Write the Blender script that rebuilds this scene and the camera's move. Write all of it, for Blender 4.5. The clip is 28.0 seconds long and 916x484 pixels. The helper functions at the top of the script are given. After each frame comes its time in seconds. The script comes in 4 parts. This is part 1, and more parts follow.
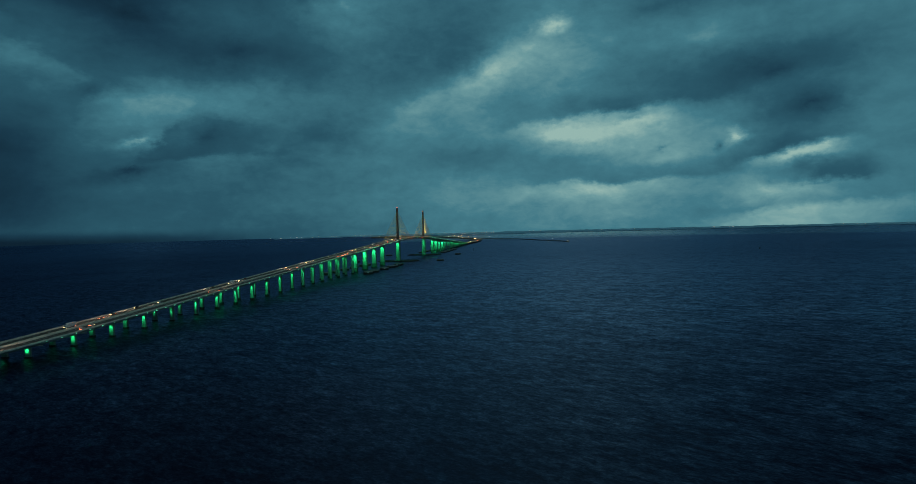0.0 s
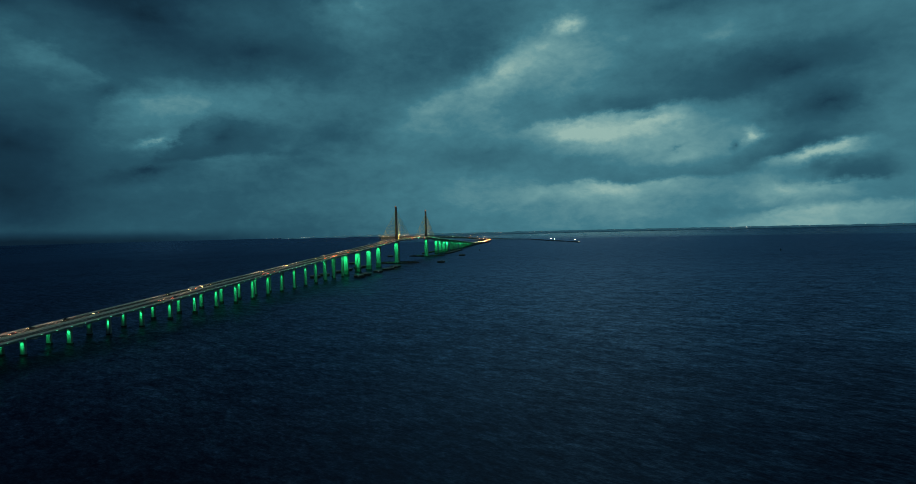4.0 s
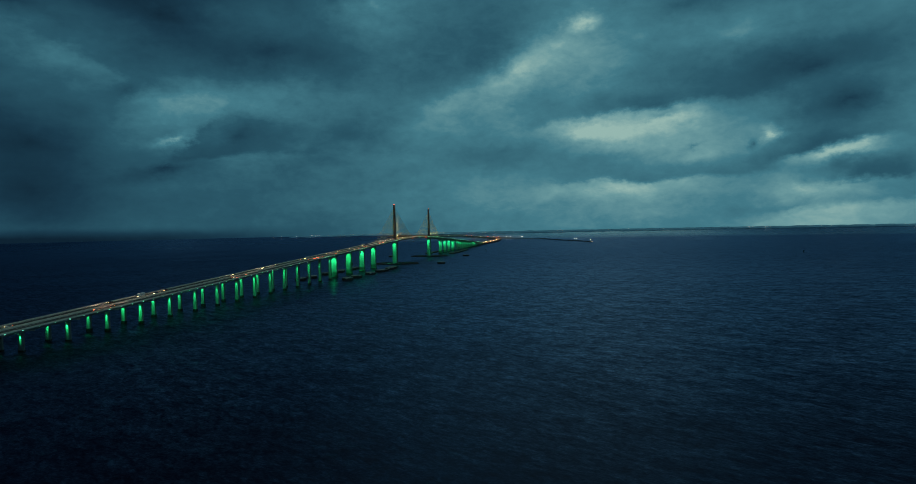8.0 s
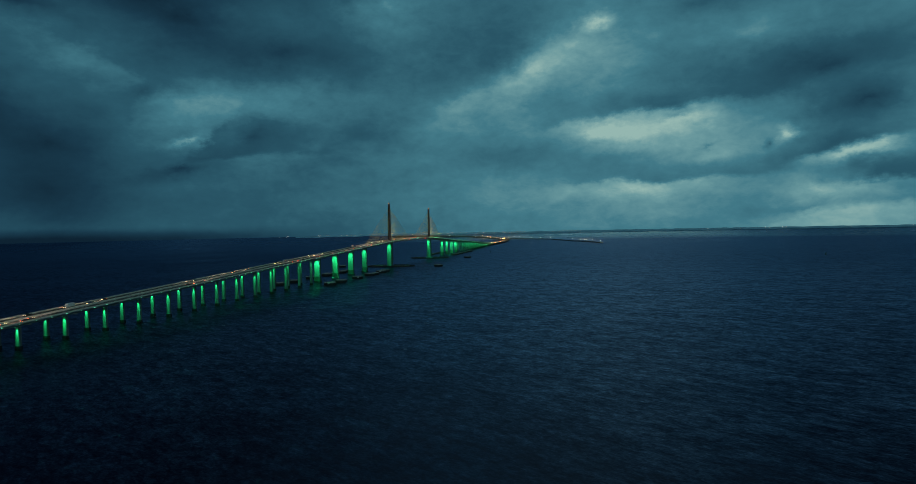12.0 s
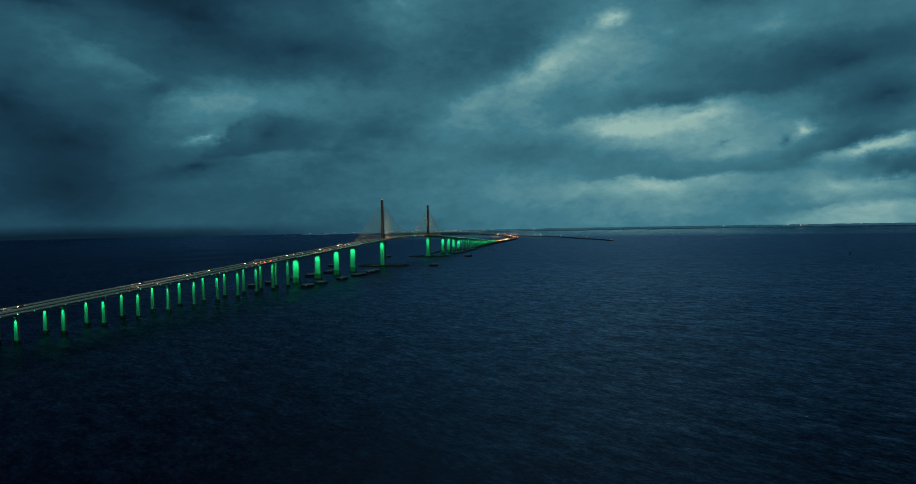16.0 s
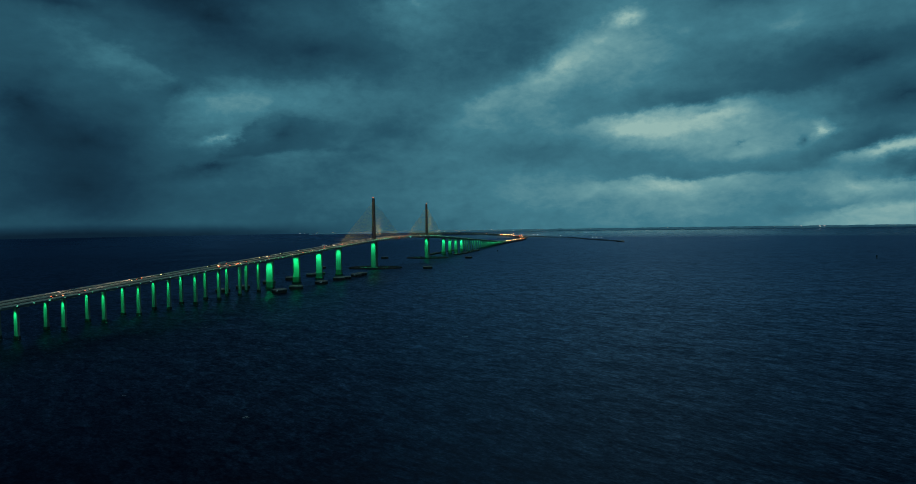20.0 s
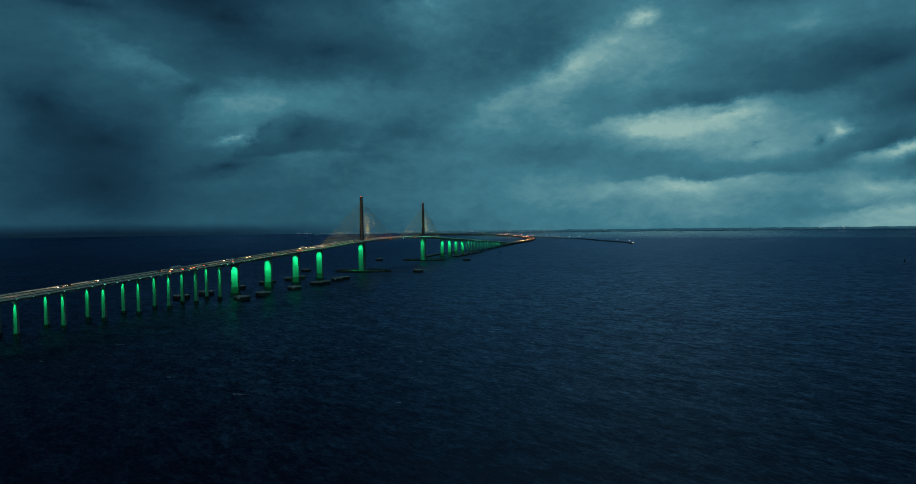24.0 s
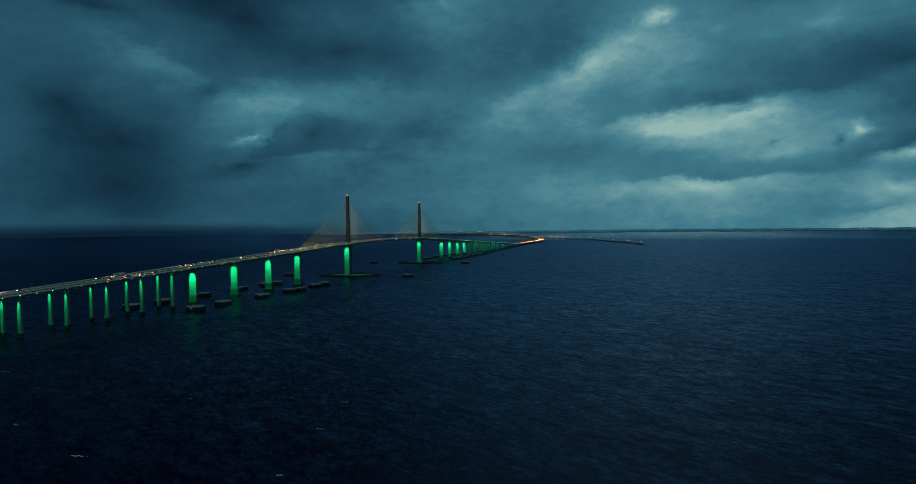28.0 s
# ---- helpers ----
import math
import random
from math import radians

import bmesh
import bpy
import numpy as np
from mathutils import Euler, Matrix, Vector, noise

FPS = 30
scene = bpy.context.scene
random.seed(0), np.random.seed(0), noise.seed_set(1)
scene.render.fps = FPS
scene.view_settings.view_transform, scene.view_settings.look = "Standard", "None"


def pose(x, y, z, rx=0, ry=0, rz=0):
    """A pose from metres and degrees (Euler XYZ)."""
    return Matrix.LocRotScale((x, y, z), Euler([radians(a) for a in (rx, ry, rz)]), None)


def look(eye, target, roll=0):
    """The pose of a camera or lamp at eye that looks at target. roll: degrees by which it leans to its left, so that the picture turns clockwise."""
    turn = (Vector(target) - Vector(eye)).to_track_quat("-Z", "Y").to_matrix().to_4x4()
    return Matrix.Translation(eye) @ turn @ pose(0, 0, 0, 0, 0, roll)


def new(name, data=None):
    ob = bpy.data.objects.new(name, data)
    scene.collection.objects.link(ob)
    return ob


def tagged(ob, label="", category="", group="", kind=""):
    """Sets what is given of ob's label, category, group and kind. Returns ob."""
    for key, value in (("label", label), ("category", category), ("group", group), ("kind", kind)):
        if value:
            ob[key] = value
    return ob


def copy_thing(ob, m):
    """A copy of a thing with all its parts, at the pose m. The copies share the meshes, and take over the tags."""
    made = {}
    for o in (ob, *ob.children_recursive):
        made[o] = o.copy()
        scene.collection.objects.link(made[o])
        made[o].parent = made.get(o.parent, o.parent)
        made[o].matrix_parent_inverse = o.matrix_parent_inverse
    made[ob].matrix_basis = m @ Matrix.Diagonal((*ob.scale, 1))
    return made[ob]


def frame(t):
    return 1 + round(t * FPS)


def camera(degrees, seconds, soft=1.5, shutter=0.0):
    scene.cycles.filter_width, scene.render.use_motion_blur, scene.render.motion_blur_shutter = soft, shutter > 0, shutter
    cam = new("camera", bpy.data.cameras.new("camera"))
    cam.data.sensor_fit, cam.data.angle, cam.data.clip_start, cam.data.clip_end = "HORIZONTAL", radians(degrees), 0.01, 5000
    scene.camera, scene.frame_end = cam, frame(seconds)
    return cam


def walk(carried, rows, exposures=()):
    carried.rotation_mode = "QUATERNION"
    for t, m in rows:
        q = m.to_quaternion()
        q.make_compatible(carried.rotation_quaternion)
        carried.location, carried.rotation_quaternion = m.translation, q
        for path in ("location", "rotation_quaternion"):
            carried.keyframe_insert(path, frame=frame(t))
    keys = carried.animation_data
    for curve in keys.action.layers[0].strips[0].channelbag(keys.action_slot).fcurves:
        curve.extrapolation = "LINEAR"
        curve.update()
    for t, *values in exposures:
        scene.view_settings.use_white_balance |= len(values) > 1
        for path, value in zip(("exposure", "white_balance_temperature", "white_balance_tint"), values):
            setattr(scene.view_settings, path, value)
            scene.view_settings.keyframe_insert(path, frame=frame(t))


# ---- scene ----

# ---------------------------------------------------------------- camera
cam = camera(72.31, 28.0, soft=0.75)


def view(t, x, y, z, left, up, lean):
    """A row of the flight: place in metres; turn to the left of the bridge's axis, tilt and lean in degrees."""
    a, e = radians(left), radians(up)
    way = Vector((-math.sin(a) * math.cos(e), math.cos(a) * math.cos(e), math.sin(e)))
    eye = Vector((x, y, z))
    return (t, look(eye, eye + way * 100, lean))


walk(cam, [
    view(0, 339.5, -1722.8, 77.4, 6.96, -1.18, -1.48),
    view(2, 347.8, -1681.1, 77.3, 7.58, -1.17, -1.47),
    view(4, 356.5, -1639.7, 77.5, 8.17, -1.17, -1.37),
    view(6, 365.4, -1598.6, 77.8, 8.83, -1.21, -1.21),
    view(8, 374.3, -1557.6, 78.1, 9.49, -1.26, -1.21),
    view(10, 383.2, -1516.6, 78.3, 10.10, -1.18, -1.14),
    view(12, 392.1, -1475.6, 78.5, 10.66, -1.22, -1.15),
    view(14, 400.9, -1434.4, 78.4, 11.25, -1.36, -1.10),
    view(16, 409.5, -1393.1, 78.3, 11.86, -1.46, -1.07),
    view(18, 418.0, -1351.7, 78.0, 12.54, -1.43, -1.00),
    view(20, 426.3, -1310.1, 77.8, 13.10, -1.44, -0.89),
    view(22, 434.5, -1268.4, 77.8, 13.66, -1.35, -0.77),
    view(24, 442.6, -1226.8, 78.0, 14.26, -1.40, -0.71),
    view(26, 450.7, -1185.2, 78.8, 14.86, -1.39, -0.64),
    view(28, 458.8, -1143.8, 80.3, 15.58, -1.40, -0.64),
], exposures=[(0, 0.0, 6440, 10), (12, 0.0, 6380, 10), (28, 0.0, 6180, 10)])

# ---------------------------------------------------------------- sky of broken storm cloud at dusk
world = bpy.data.worlds.new("dusk_sky")
scene.world = world
world.use_nodes = True
wt = world.node_tree
wt.nodes.clear()


def wnode(kind, **values):
    n = wt.nodes.new(kind)
    for key, value in values.items():
        n.inputs[key].default_value = value
    return n


def wmath(op, a, b=None, c=None):
    n = wt.nodes.new("ShaderNodeMath")
    n.operation = op
    for i, v in enumerate((a, b, c)):
        if v is None:
            continue
        if isinstance(v, (int, float)):
            n.inputs[i].default_value = v
        else:
            wt.links.new(v, n.inputs[i])
    return n.outputs[0]


wcoord = wt.nodes.new("ShaderNodeTexCoord")
wsplit = wt.nodes.new("ShaderNodeSeparateXYZ")
wt.links.new(wcoord.outputs["Generated"], wsplit.inputs[0])
AZ = wmath("MULTIPLY", wmath("ARCTAN2", wsplit.outputs[0], wsplit.outputs[1]), 57.29578)
EL = wmath("MULTIPLY", wmath("ARCSINE", wsplit.outputs[2]), 57.29578)
wplace = wt.nodes.new("ShaderNodeCombineXYZ")
wt.links.new(AZ, wplace.inputs[0])
wt.links.new(EL, wplace.inputs[1])


def wnoise(scale, detail, rough, stretch, seed, distort=0.0):
    m = wt.nodes.new("ShaderNodeMapping")
    m.inputs["Scale"].default_value = (scale, scale * stretch, 1)
    m.inputs["Location"].default_value = (seed, seed * 1.7, seed * 0.3)
    wt.links.new(wplace.outputs[0], m.inputs["Vector"])
    n = wnode("ShaderNodeTexNoise", Scale=1.0, Detail=detail, Roughness=rough, Distortion=distort)
    wt.links.new(m.outputs[0], n.inputs["Vector"])
    return n


# ragged edges: the clouds' places are pushed about by three sizes of noise
push_a = wnoise(0.13, 6, 0.6, 1.6, 3.1)
push_b = wnoise(0.42, 5, 0.6, 1.5, 9.4)
push_c = wnoise(1.4, 5, 0.62, 1.3, 5.2)


def pushed(source, amount):
    s = wt.nodes.new("ShaderNodeVectorMath")
    s.operation = "SUBTRACT"
    wt.links.new(source.outputs["Color"], s.inputs[0])
    s.inputs[1].default_value = (0.5, 0.5, 0.5)
    k = wt.nodes.new("ShaderNodeVectorMath")
    k.operation = "MULTIPLY"
    wt.links.new(s.outputs[0], k.inputs[0])
    k.inputs[1].default_value = (amount, amount * 0.6, 0)
    return k.outputs[0]


def wadd(a, b):
    n = wt.nodes.new("ShaderNodeVectorMath")
    n.operation = "ADD"
    wt.links.new(a, n.inputs[0])
    wt.links.new(b, n.inputs[1])
    return n.outputs[0]


CLOUD_AT = wadd(wadd(wadd(wplace.outputs[0], pushed(push_a, 3.4)), pushed(push_b, 2.0)), pushed(push_c, 0.9))
cover = None


def cloud(az, el, wide, high, amount, lean=0.0):
    """One bank (amount below 0) or gap (above 0) in the cloud, in degrees of compass and height."""
    global cover
    m = wt.nodes.new("ShaderNodeMapping")
    m.vector_type = "TEXTURE"
    m.inputs["Location"].default_value = (az, el, 0)
    m.inputs["Rotation"].default_value = (0, 0, radians(lean))
    m.inputs["Scale"].default_value = (wide, high, 1)
    wt.links.new(CLOUD_AT, m.inputs["Vector"])
    g = wt.nodes.new("ShaderNodeTexGradient")
    g.gradient_type = "QUADRATIC_SPHERE"
    wt.links.new(m.outputs[0], g.inputs[0])
    cover = wmath("MULTIPLY_ADD", g.outputs["Fac"], amount, cover if cover is not None else 0.0)


def shelf(az, el, wide, high, amount, lean=0.0, crisp=0.12):
    """A bank of cloud that fades upwards from a flat underside."""
    global cover
    m = wt.nodes.new("ShaderNodeMapping")
    m.vector_type = "TEXTURE"
    m.inputs["Location"].default_value = (az, el, 0)
    m.inputs["Rotation"].default_value = (0, 0, radians(lean))
    m.inputs["Scale"].default_value = (wide, high, 1)
    wt.links.new(CLOUD_AT, m.inputs["Vector"])
    g = wt.nodes.new("ShaderNodeTexGradient")
    g.gradient_type = "SPHERICAL"
    wt.links.new(m.outputs[0], g.inputs[0])
    s = wt.nodes.new("ShaderNodeSeparateXYZ")
    wt.links.new(m.outputs[0], s.inputs[0])
    r = wt.nodes.new("ShaderNodeMapRange")
    r.interpolation_type = "SMOOTHSTEP"
    r.inputs["From Min"].default_value, r.inputs["From Max"].default_value = -crisp, crisp
    wt.links.new(s.outputs[1], r.inputs["Value"])
    cover = wmath("MULTIPLY_ADD", wmath("MULTIPLY", g.outputs["Fac"], r.outputs[0]), amount, cover if cover is not None else 0.0)


# gaps of light
cloud(-2.6, 8.1, 41.6, 19.5, 0.23, 0)
cloud(-41.7, 14.1, 8.4, 3.2, 0.16, -10)
cloud(-32.1, 11.3, 10.7, 2.9, 0.15, 4)
cloud(-34.4, 9.3, 5.0, 2.9, 0.07, 15)
cloud(-33.6, 7.8, 2.2, 0.7, 0.32, 22)
cloud(-24.6, 11.8, 9.6, 3.5, 0.12, 0)
cloud(-17.4, 19.5, 7.9, 4.2, 0.25, 0)
cloud(-4.1, 13.8, 6.8, 3.1, 0.32, 32)
cloud(-9.7, 11.3, 8.0, 2.8, 0.16, 24)
cloud(0.1, 15.8, 8.7, 5.7, 0.24, 40)
cloud(1.8, 17.5, 3.1, 1.0, 0.31, 8)
cloud(14.7, 15.3, 7.8, 2.6, 0.15, 10)
cloud(5.9, 8.0, 10.2, 3.1, 0.28, 4)
cloud(9.5, 9.0, 5.6, 1.4, 0.22, 8)
cloud(2.0, 8.2, 5.5, 1.5, 0.24, -4)
cloud(11.5, 5.7, 6.3, 2.4, 0.21, 0)
cloud(17.0, 7.3, 1.6, 1.4, 0.45, 30)
cloud(22.2, 5.1, 5.5, 1.3, 0.44, 8)
cloud(23.8, 5.8, 2.1, 0.9, 0.19, 10)
cloud(5.4, 3.2, 12.7, 1.8, 0.24, 2)
cloud(19.5, 2.4, 9.0, 2.3, 0.29, 2)
shelf(22.2, 1.2, 11.1, 3.1, 0.28, 185, 0.15)
shelf(18.3, 0.9, 8.0, 3.7, 0.08, 205, 0.06)
cloud(22.2, -0.9, 11.1, 3.1, 0.14, 0)
cloud(-5.3, 2.1, 16.9, 4.8, 0.07, 0)
cloud(-22.9, 7.9, 3.6, 2.0, 0.10, 20)
cloud(4.1, 13.6, 9.9, 5.3, 0.14, 20)
cloud(9.7, 7.9, 19.4, 6.3, 0.05, 0)
cloud(-30.1, 8.0, 11.0, 5.9, 0.41, 0)
cloud(6.5, 11.5, 15.4, 5.3, 0.11, 0)
cloud(20.7, 7.4, 9.2, 5.3, 0.11, 0)
cloud(7.8, 4.5, 17.1, 4.0, 0.10, 0)
cloud(-37.6, 13.0, 11.2, 5.4, 0.09, 0)
cloud(-34.2, 10.9, 6.8, 2.8, 0.07, 10)
cloud(-21.2, 2.1, 15.6, 5.0, 0.10, 0)
cloud(6.4, 1.0, 13.5, 3.3, 0.10, 0)
cloud(-12.7, 4.7, 13.8, 4.8, 0.05, 0)
# banks of dark cloud, those with a flat underside as shelves
cloud(-22.3, 1.1, 18.0, 5.8, -0.11, 0)
cloud(-34.0, 17.4, 10.9, 4.2, -0.30, -14)
cloud(-26.0, 15.4, 11.9, 3.8, -0.27, 4)
cloud(-45.4, 17.1, 7.4, 1.8, -0.20, -6)
cloud(-44.2, 7.2, 8.7, 4.4, -0.22, -4)
cloud(-47.4, 9.9, 5.3, 5.0, -0.27, 0)
shelf(-29.6, 6.4, 9.1, 4.5, -0.20, 5, 0.07)
cloud(-28.6, 8.2, 5.8, 2.4, -0.20, 14)
cloud(-34.3, 5.3, 5.9, 1.3, -0.30, 8)
cloud(-36.8, 11.6, 3.5, 1.8, -0.23, 20)
cloud(-20.9, 14.6, 7.7, 4.4, -0.10, 0)
shelf(6.4, 9.8, 12.5, 6.3, -0.34, 6, 0.07)
cloud(7.9, 11.1, 11.4, 2.2, -0.04, 8)
cloud(19.9, 12.2, 12.9, 3.4, -0.26, 12)
cloud(22.6, 9.3, 5.9, 2.6, -0.32, 10)
shelf(21.1, 5.5, 5.7, 5.8, -0.36, 13, 0.07)
cloud(15.7, 6.5, 1.1, 0.7, -0.20, 30)
shelf(7.8, 3.9, 12.3, 3.0, -0.28, 1, 0.10)
shelf(-3.7, 5.0, 11.5, 4.7, -0.18, -2, 0.25)
shelf(23.8, 3.1, 5.0, 2.6, -0.28, 6, 0.12)
cloud(-19.0, 8.9, 8.9, 3.6, -0.18, 0)
cloud(-45.5, 2.7, 19.1, 5.7, -0.11, 0)
cloud(-1.6, 10.7, 4.6, 1.7, -0.07, 0)
cloud(10.7, 6.5, 1.6, 0.4, -0.16, 8)
cloud(8.3, 9.3, 2.4, 0.6, -0.16, 14)
cloud(11.0, 17.9, 6.8, 2.0, -0.11, 12)
cloud(3.0, 6.2, 4.5, 1.1, -0.08, 0)
shelf(-7.2, 13.4, 11.1, 8.5, -0.17, 30, 0.20)
shelf(-32.2, 7.9, 4.9, 5.4, -0.18, 228, 0.07)
shelf(-37.6, 13.1, 8.2, 6.3, -0.10, -22, 0.07)
cloud(-19.1, 4.8, 26.2, 6.8, -0.04, 0)
cloud(19.2, 12.8, 11.9, 5.6, -0.21, 0)
cloud(-5.2, 6.9, 10.0, 2.3, -0.08, 0)
cloud(3.5, 7.5, 6.0, 1.5, -0.06, 0)
cloud(-41.4, 9.6, 9.6, 6.7, -0.09, 0)
cloud(-43.9, 3.6, 11.4, 6.7, -0.23, 0)
shelf(-27.8, 9.4, 9.3, 5.9, -0.15, 176, 0.22)
cloud(-27.7, 4.3, 12.8, 3.0, -0.03, 0)

fine_a = wnoise(0.07, 6, 0.55, 2.0, 21.0, 0.3)
fine_b = wnoise(0.3, 6, 0.6, 1.9, 33.0, 0.3)
fine_c = wnoise(0.9, 6, 0.62, 1.7, 47.0, 0.4)
wisps = wmath("MULTIPLY_ADD", wmath("SUBTRACT", fine_b.outputs["Fac"], 0.5), 0.24, wmath("MULTIPLY", wmath("SUBTRACT", fine_c.outputs["Fac"], 0.5), 0.13))
thin = wmath("MAXIMUM", wmath("MULTIPLY_ADD", cover, 1.6, 0.65), 0.35)
grain = wmath("MULTIPLY_ADD", wmath("SUBTRACT", fine_a.outputs["Fac"], 0.5), 0.26, wmath("MULTIPLY", wisps, thin))
# lighter west; unseen sky dimmed to the sides, raised overhead to light the deck
high = wt.nodes.new("ShaderNodeMapRange")
high.inputs["From Min"].default_value, high.inputs["From Max"].default_value = 0.52, 0.92
high.inputs["To Max"].default_value = 0.80
wt.links.new(wsplit.outputs[2], high.inputs["Value"])
sides = wmath("MINIMUM", wmath("SUBTRACT", 0.18, wmath("ABSOLUTE", wmath("ADD", wsplit.outputs[0], 0.03))), 0.0)
side_dim = wt.nodes.new("ShaderNodeMapRange")
side_dim.inputs["From Min"].default_value, side_dim.inputs["From Max"].default_value = 0.29, 0.5
side_dim.inputs["To Max"].default_value = 3.3
wt.links.new(wsplit.outputs[2], side_dim.inputs["Value"])
high_sum = wmath("MULTIPLY_ADD", sides, side_dim.outputs[0], high.outputs[0])
lean_west = wmath("MULTIPLY_ADD", wsplit.outputs[0], 0.15, high_sum)
# rain that hides the horizon in the north-west
rain_el = wt.nodes.new("ShaderNodeMapRange")
rain_el.interpolation_type = "SMOOTHSTEP"
for key, value in (("From Min", -0.45), ("From Max", 0.75), ("To Min", -0.40), ("To Max", 0.0)):
    rain_el.inputs[key].default_value = value
wt.links.new(EL, rain_el.inputs["Value"])
rain_az = wt.nodes.new("ShaderNodeMapRange")
for key, value in (("From Min", -35.0), ("From Max", -20.0), ("To Min", 1.0), ("To Max", 0.0)):
    rain_az.inputs[key].default_value = value
wt.links.new(AZ, rain_az.inputs["Value"])
rain = wmath("MULTIPLY", rain_el.outputs[0], rain_az.outputs[0])
VALUE = wmath("ADD", wmath("ADD", grain, cover), wmath("ADD", wmath("ADD", lean_west, rain), 0.525))
wramp = wt.nodes.new("ShaderNodeValToRGB")
wt.links.new(VALUE, wramp.inputs[0])
el = wramp.color_ramp.elements
el[0].position, el[0].color = 0.0, (0.0045, 0.016, 0.030, 1)
el[1].position, el[1].color = 1.0, (0.30, 0.47, 0.425, 1)
for p, c in ((0.22, (0.0105, 0.042, 0.070)), (0.45, (0.0235, 0.092, 0.131)), (0.66, (0.056, 0.190, 0.238)), (0.84, (0.15, 0.32, 0.335))):
    e = el.new(p)
    e.color = (*c, 1)
# below the horizon: the dark sea far out
wsea = wt.nodes.new("ShaderNodeMapRange")
wsea.inputs["From Min"].default_value, wsea.inputs["From Max"].default_value = -0.62, -0.42
wt.links.new(EL, wsea.inputs["Value"])
wmix = wt.nodes.new("ShaderNodeMixRGB")
wt.links.new(wsea.outputs[0], wmix.inputs[0])
wmix.inputs[1].default_value = (0.006, 0.02, 0.036, 1)
wt.links.new(wramp.outputs[0], wmix.inputs[2])
wback = wt.nodes.new("ShaderNodeBackground")
wback.inputs["Strength"].default_value = 1.0
wt.links.new(wmix.outputs[0], wback.inputs["Color"])
wout = wt.nodes.new("ShaderNodeOutputWorld")
wt.links.new(wback.outputs[0], wout.inputs["Surface"])

# ---------------------------------------------------------------- materials


def material(name, color, rough=0.7, metal=0.0, vary=0.25, grain=1.0, bump=0.15, stain=None, per_object=0.0, spec=0.5):
    """A surface with colour that varies at two scales (grain: metres), fine relief and, if given, streaky stains."""
    m = bpy.data.materials.new(name)
    m.use_nodes = True
    nt = m.node_tree
    b = nt.nodes["Principled BSDF"]
    b.inputs["Roughness"].default_value = rough
    b.inputs["Metallic"].default_value = metal
    b.inputs["Specular IOR Level"].default_value = spec
    co = nt.nodes.new("ShaderNodeTexCoord")
    big = nt.nodes.new("ShaderNodeTexNoise")
    big.inputs["Scale"].default_value = 0.35 / grain
    big.inputs["Detail"].default_value = 5
    small = nt.nodes.new("ShaderNodeTexNoise")
    small.inputs["Scale"].default_value = 4.0 / grain
    small.inputs["Detail"].default_value = 4
    for n in (big, small):
        nt.links.new(co.outputs["Object"], n.inputs["Vector"])
    add = nt.nodes.new("ShaderNodeMath")
    add.operation = "MULTIPLY_ADD"
    nt.links.new(big.outputs["Fac"], add.inputs[0])
    add.inputs[1].default_value = 0.65
    half = nt.nodes.new("ShaderNodeMath")
    half.operation = "MULTIPLY"
    nt.links.new(small.outputs["Fac"], half.inputs[0])
    half.inputs[1].default_value = 0.35
    nt.links.new(half.outputs[0], add.inputs[2])
    ramp = nt.nodes.new("ShaderNodeValToRGB")
    nt.links.new(add.outputs[0], ramp.inputs[0])
    lo, hi = ramp.color_ramp.elements
    lo.position, hi.position = 0.3, 0.7
    lo.color = (*[c * (1 - vary) for c in color], 1)
    hi.color = (*[min(1, c * (1 + vary)) for c in color], 1)
    last = ramp.outputs[0]
    if stain:
        mp = nt.nodes.new("ShaderNodeMapping")
        mp.inputs["Scale"].default_value = (1.2, 1.2, 0.08)
        nt.links.new(co.outputs["Object"], mp.inputs[0])
        st = nt.nodes.new("ShaderNodeTexNoise")
        st.inputs["Scale"].default_value = 1.0
        st.inputs["Detail"].default_value = 5
        nt.links.new(mp.outputs[0], st.inputs["Vector"])
        sr = nt.nodes.new("ShaderNodeMapRange")
        sr.inputs["From Min"].default_value, sr.inputs["From Max"].default_value = 0.5, 0.72
        sr.inputs["To Max"].default_value = 0.7
        nt.links.new(st.outputs["Fac"], sr.inputs["Value"])
        mx = nt.nodes.new("ShaderNodeMixRGB")
        nt.links.new(sr.outputs[0], mx.inputs[0])
        nt.links.new(last, mx.inputs[1])
        mx.inputs[2].default_value = (*stain, 1)
        last = mx.outputs[0]
    if per_object:
        oi = nt.nodes.new("ShaderNodeObjectInfo")
        hs = nt.nodes.new("ShaderNodeHueSaturation")
        mr = nt.nodes.new("ShaderNodeMapRange")
        mr.inputs["To Min"].default_value, mr.inputs["To Max"].default_value = 1 - per_object, 1 + per_object
        nt.links.new(oi.outputs["Random"], mr.inputs["Value"])
        nt.links.new(mr.outputs[0], hs.inputs["Value"])
        nt.links.new(last, hs.inputs["Color"])
        last = hs.outputs[0]
    nt.links.new(last, b.inputs["Base Color"])
    if bump:
        bp = nt.nodes.new("ShaderNodeBump")
        bp.inputs["Strength"].default_value = bump
        bp.inputs["Distance"].default_value = 0.05 * grain
        nt.links.new(small.outputs["Fac"], bp.inputs["Height"])
        nt.links.new(bp.outputs[0], b.inputs["Normal"])
    return m


